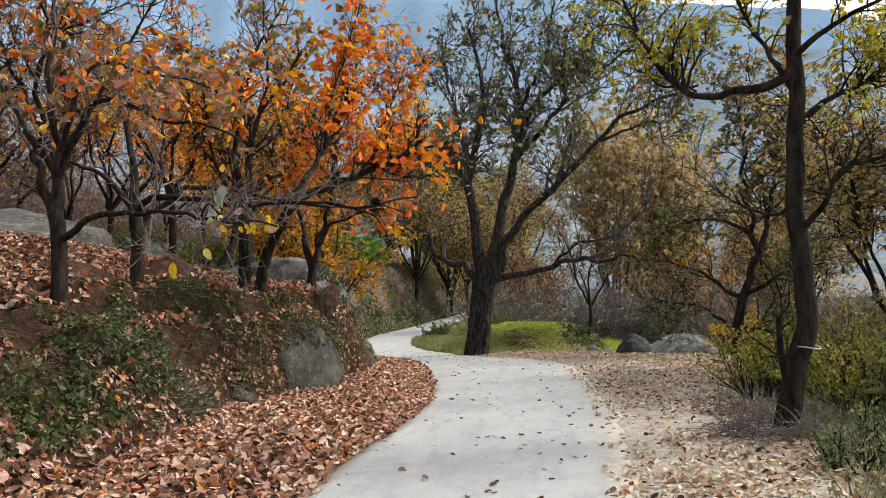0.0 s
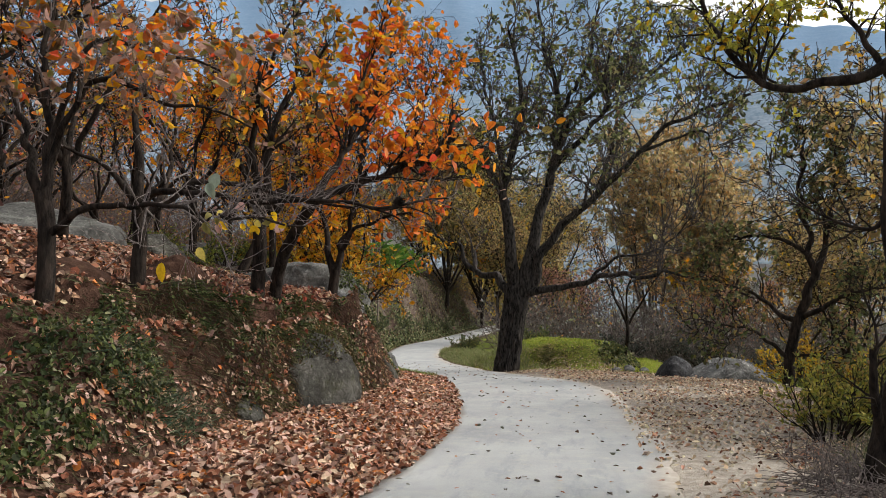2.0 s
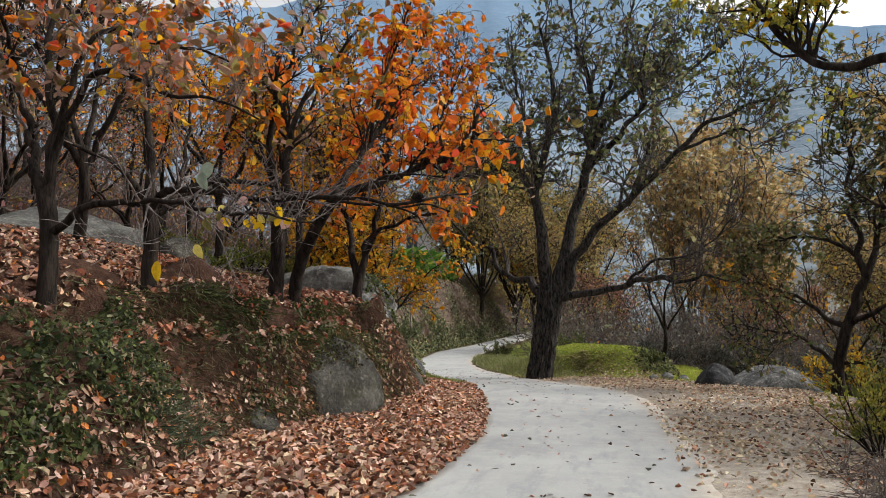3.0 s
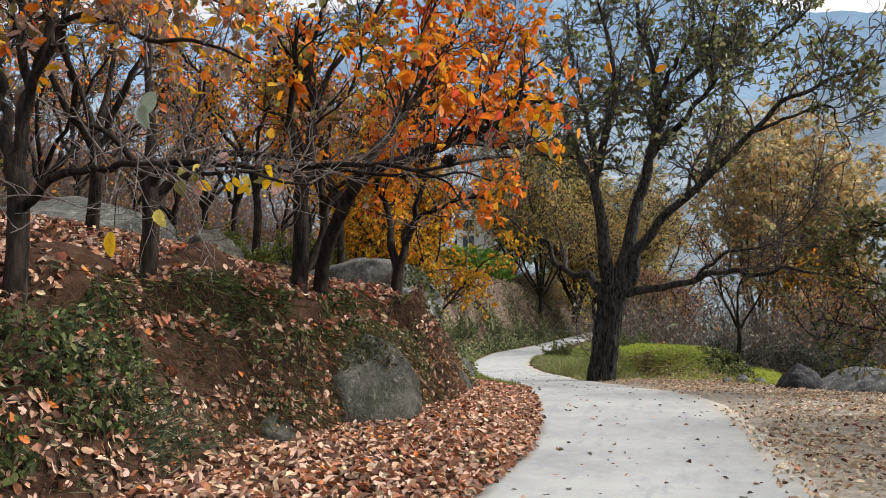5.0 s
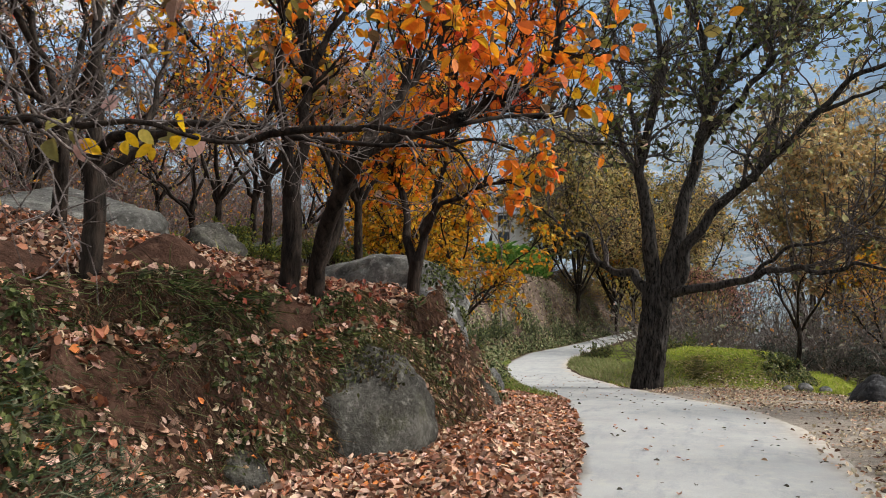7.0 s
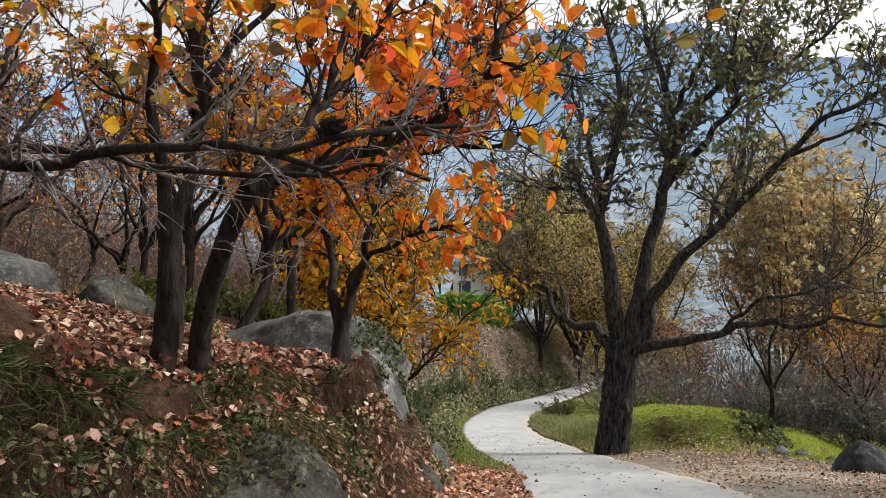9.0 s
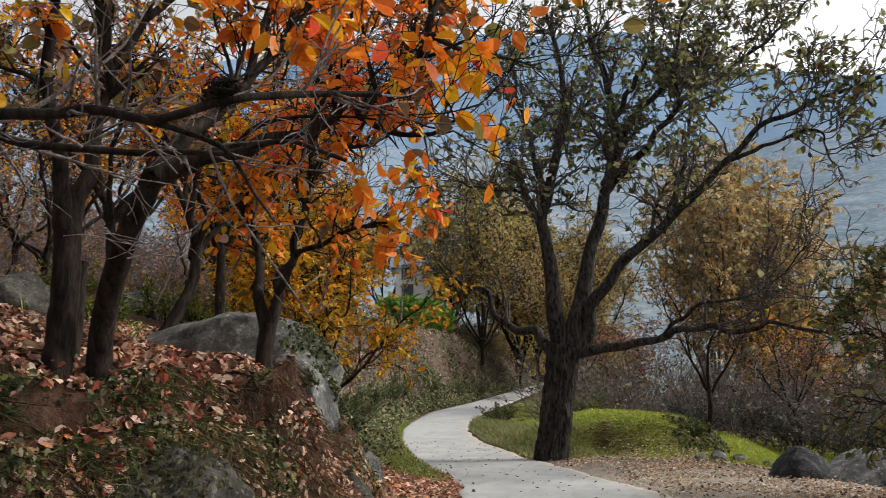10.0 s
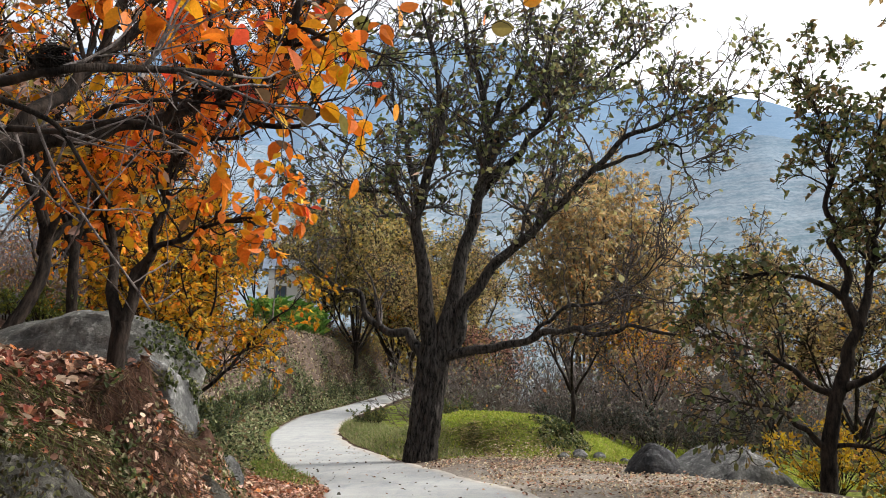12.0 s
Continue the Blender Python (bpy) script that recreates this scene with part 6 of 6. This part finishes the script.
def house(label, at, w, d, h, wall, roof, turn, storeys=2):
    root = thing("house", at, label, "house")
    root.rotation_euler = (0, 0, radians(turn))

    def add(name, bm, mat, parent=root):
        me = bpy.data.meshes.new(name)
        bm.to_mesh(me)
        bm.free()
        me.materials.append(mat)
        ob = new(name, me)
        ob.parent = parent
        return ob
    bm = bmesh.new()
    box(bm, -w / 2, 0, -2.5, w / 2, d, h, 0.03)
    add("wall", bm, wall)
    bm = bmesh.new()
    e, rise = 0.55, d * 0.3
    pts = [(-w / 2 - e, -e, h + 0.02), (w / 2 + e, -e, h + 0.02), (w / 2 + e, d / 2, h + rise), (-w / 2 - e, d / 2, h + rise), (w / 2 + e, d + e, h + 0.02), (-w / 2 - e, d + e, h + 0.02)]
    vs = [bm.verts.new(p) for p in pts]
    for f in ((0, 1, 2, 3), (3, 2, 4, 5), (0, 3, 5), (1, 4, 2)):
        bm.faces.new([vs[k] for k in f])
    bmesh.ops.solidify(bm, geom=bm.faces[:], thickness=0.12)
    cover = add("roof", bm, roof)
    for k in range(int(w / 0.8) + 1):
        x = -w / 2 - e + 0.1 + k * 0.8
        bm = bmesh.new()
        q = [bm.verts.new(p) for p in ((x, -e, h + 0.06), (x + 0.1, -e, h + 0.06), (x + 0.1, d / 2, h + rise + 0.05), (x, d / 2, h + rise + 0.05))]
        bm.faces.new(q)
        bmesh.ops.solidify(bm, geom=bm.faces[:], thickness=0.05)
        add("rib", bm, roof, cover)
    for s in range(storeys):
        z = 0.9 + s * (h / storeys)
        for k in range(int(w / 2.2)):
            x = -w / 2 + 1.1 + k * 2.2
            bm = bmesh.new()
            box(bm, x - 0.55, -0.07, z - 0.06, x + 0.55, 0.04, z + 1.3)
            win = add("window", bm, wood_brown)
            bm = bmesh.new()
            box(bm, x - 0.47, -0.085, z, x - 0.03, 0.0, z + 1.22)
            add("pane", bm, dark_glass, win)
            bm = bmesh.new()
            box(bm, x + 0.03, -0.085, z, x + 0.47, 0.0, z + 1.22)
            add("pane", bm, dark_glass, win)
    return root


house("white two-storey house with a pale blue sheet roof", (-16.4, 79.0, 7.6), 3.6, 4.5, 3.7, wall_white, roof_blue, 12)
house("whitewashed village house half hidden by trees", (16.5, 62.0, -1.2), 7.0, 6.0, 4.6, wall_white, wall_grey, -10)
house("low grey farm building in the valley", (20.5, 52.0, -2.0), 8.0, 5.0, 2.8, wall_grey, wall_grey, 20, 1)


def maize(n):
    y = rng.uniform(60, 73, n)
    x = brow_x(y) - rng.uniform(0.5, 3.6, n)
    at = np.stack([x, y, height(x, y) - 0.02], -1)
    P = np.stack([at + np.array([0, 0, h]) + (rng.normal(0, 0.05, (n, 3)) * h) for h in (0, 0.7, 1.4, 2.0)], axis=1)
    V1, F1 = tubes(P, np.full((n, 4), 0.02) * np.linspace(1, 0.5, 4)[None], 4)
    p, w = on_twigs(P, n * 9, (0.1, 1.0))
    a = rng.uniform(0, 2 * np.pi, n * 9)
    V2, F2, C2 = blades(p, unit(np.stack([np.cos(a), np.sin(a), np.full(n * 9, 0.7)], -1)), np.tile([[0.0, 0.0, 1.0]], (n * 9, 1)), rng.uniform(0.4, 0.8, n * 9), palette(n * 9, [(0.09, 0.22, 0.035), (0.17, 0.32, 0.06), (0.32, 0.38, 0.07)], [3, 3, 1.4]), LEAF * np.array([0.22, 1, 2.5]), LEAF_F, 0.6)
    V, F = np.concatenate([V1, V2]), [F1, F2 + len(V1)]
    C = np.concatenate([np.tile([[0.12, 0.18, 0.05]], (len(V1), 1)), C2])
    tagged(put("maize", mesh_np("maize", V, F, leaf_mat, False, C)), "patch of bright green maize on the upper terrace", "crop", kind="stuff")


maize(520)

# a slim bare trunk above the lane
slim = thing("bare_sapling", ground_at(-9.3, 45.0), "slim straight leafless sapling on the slope", "tree")
P = curve_points([(-9.3, 45.0, float(height(-9.3, 45.0)) - 0.1), (-9.25, 45.0, 3.6), (-9.2, 45.1, 5.2), (-9.1, 45.1, 7.2)], 12)
V, F = tubes(P[None], np.linspace(0.055, 0.02, 12)[None], 8)
put("trunk", mesh_np("trunk", V, [F], bark_pale), slim)


# dry brush at the slender tree's foot
def brush(n, cx, cy, spread, label):
    a = rng.uniform(0, 2 * np.pi, n)
    r = spread * np.sqrt(rng.uniform(0, 1, n))
    x, y = cx + r * np.cos(a), cy + r * np.sin(a)
    P = np.empty((n, 6, 3))
    P[:, 0] = np.stack([x, y, height(x, y) + rng.uniform(0.0, 0.06, n)], -1)
    d = unit(rng.normal(size=(n, 3)) * np.array([1, 1, 0.35]) + np.array([0, 0, 0.25]))
    for k in range(1, 6):
        d = unit(d + rng.normal(0, 0.25, (n, 3)) - np.array([0, 0, 0.04]))
        P[:, k] = P[:, k - 1] + d * rng.uniform(0.05, 0.11, (n, 1))
        P[:, k, 2] = np.maximum(P[:, k, 2], height(P[:, k, 0], P[:, k, 1]) + 0.01)
    V, F = tubes(P, np.full((n, 6), 0.0045) * np.linspace(1, 0.4, 6)[None], 4)
    tagged(put("brush_pile", mesh_np("brush_pile", V, [F], twig_mat)), label, "dry twigs", kind="stuff")


brush(420, 2.75, 8.2, 0.55, "heap of dry grey twigs at the tree's foot")
brush(160, 2.9, 9.4, 0.5, "scattered dry grey twigs on the verge")

# wire tied round the slender tree
a = np.linspace(0, 2 * np.pi, 25)
ring = np.stack([3.06 + 0.118 * np.cos(a), 8.44 + 0.118 * np.sin(a), 0.76 + 0.012 * np.sin(a * 2)], -1)
V, F = tubes(ring[None], np.full((1, 25), 0.006), 6)
tagged(put("tie_wire", mesh_np("tie_wire", V, [F], wire_pale)), "pale wire tied round the slender tree's trunk", "wire")


# tangle of dry stems caught on the low limb
def nest(at, n, label):
    u = unit(rng.normal(size=(n, 3)) * np.array([1, 1, 0.5]))
    w = unit(np.cross(u, rng.normal(size=(n, 3))))
    r = rng.uniform(0.02, 0.055, (n, 1))
    P = np.stack([np.array(at) + (u * math.cos(0.55 * k) * 1.25 + w * math.sin(0.55 * k) * 0.8) * r for k in range(7)], axis=1)
    V, F = tubes(P, np.full((n, 7), 0.0035) * np.linspace(1, 0.4, 7)[None], 4)
    tagged(put("nest", mesh_np("nest", V, [F], bark_dark)), label, "nest", kind="stuff")


nest((-0.98, 9.6, 2.4), 80, "dark tangle of dry stems lodged on a low limb")

# plants grown over the rocks
def overgrow(ob, label, count, where, size, colours, shares, along=(0, -0.2, -0.8)):
    """Small leaves on those parts of a rock's surface that where() picks."""
    n = len(ob.data.vertices)
    co, no = np.empty(n * 3), np.empty(n * 3)
    ob.data.vertices.foreach_get("co", co)
    ob.data.vertices.foreach_get("normal", no)
    P, N = co.reshape(-1, 3) + np.array(ob.location), no.reshape(-1, 3)
    ok = where(P, N)
    P, N = P[ok], N[ok]
    k = rng.integers(0, len(P), count)
    at = P[k] + N[k] * rng.uniform(0.0, 0.03, (count, 1)) + rng.normal(0, 0.03, (count, 3))
    V, F, C = blades(at, unit(rng.normal(0, 0.6, (count, 3)) + np.array(along)), unit(N[k] + rng.normal(0, 0.5, (count, 3))), size * rng.uniform(0.6, 1.4, count), palette(count, colours, shares, 0.3))
    tagged(put("creeper", mesh_np("creeper", V, [F], leaf_mat, False, C)), label, "creeper", kind="stuff")


MOSS = [(0.05, 0.05, 0.022), (0.09, 0.09, 0.035), (0.10, 0.07, 0.04), (0.16, 0.17, 0.08)]
overgrow(bank_rock, "olive moss and roots on the bank boulder", 4200, lambda p, n: fnoise(p[:, 0] * 2.2, p[:, 1] * 2.2, p[:, 2] * 2.2, 91) + 1.3 * (p[:, 2] - 0.62) - 0.9 * (p[:, 1] - 12.0) * 0.4 - 1.2 * (p[:, 0] + 2.45) > 0.12, 0.04, MOSS, [3, 3, 2, 1])
overgrow(terrace_rock, "green ivy grown over the boulder's shoulder", 1500, lambda p, n: (p[:, 0] > -3.75) & (fnoise(p[:, 0] * 2, p[:, 1] * 2, p[:, 2] * 2, 92) > 0.0), 0.055, IVY, [3, 4, 2, 0.5])
overgrow(slab_rock, "thin ivy trailing down the granite slab", 700, lambda p, n: (p[:, 2] > 1.2) & (fnoise(p[:, 0] * 2, p[:, 1] * 2, p[:, 2] * 2, 93) > 0.05), 0.05, IVY, [3, 4, 2, 0.5])
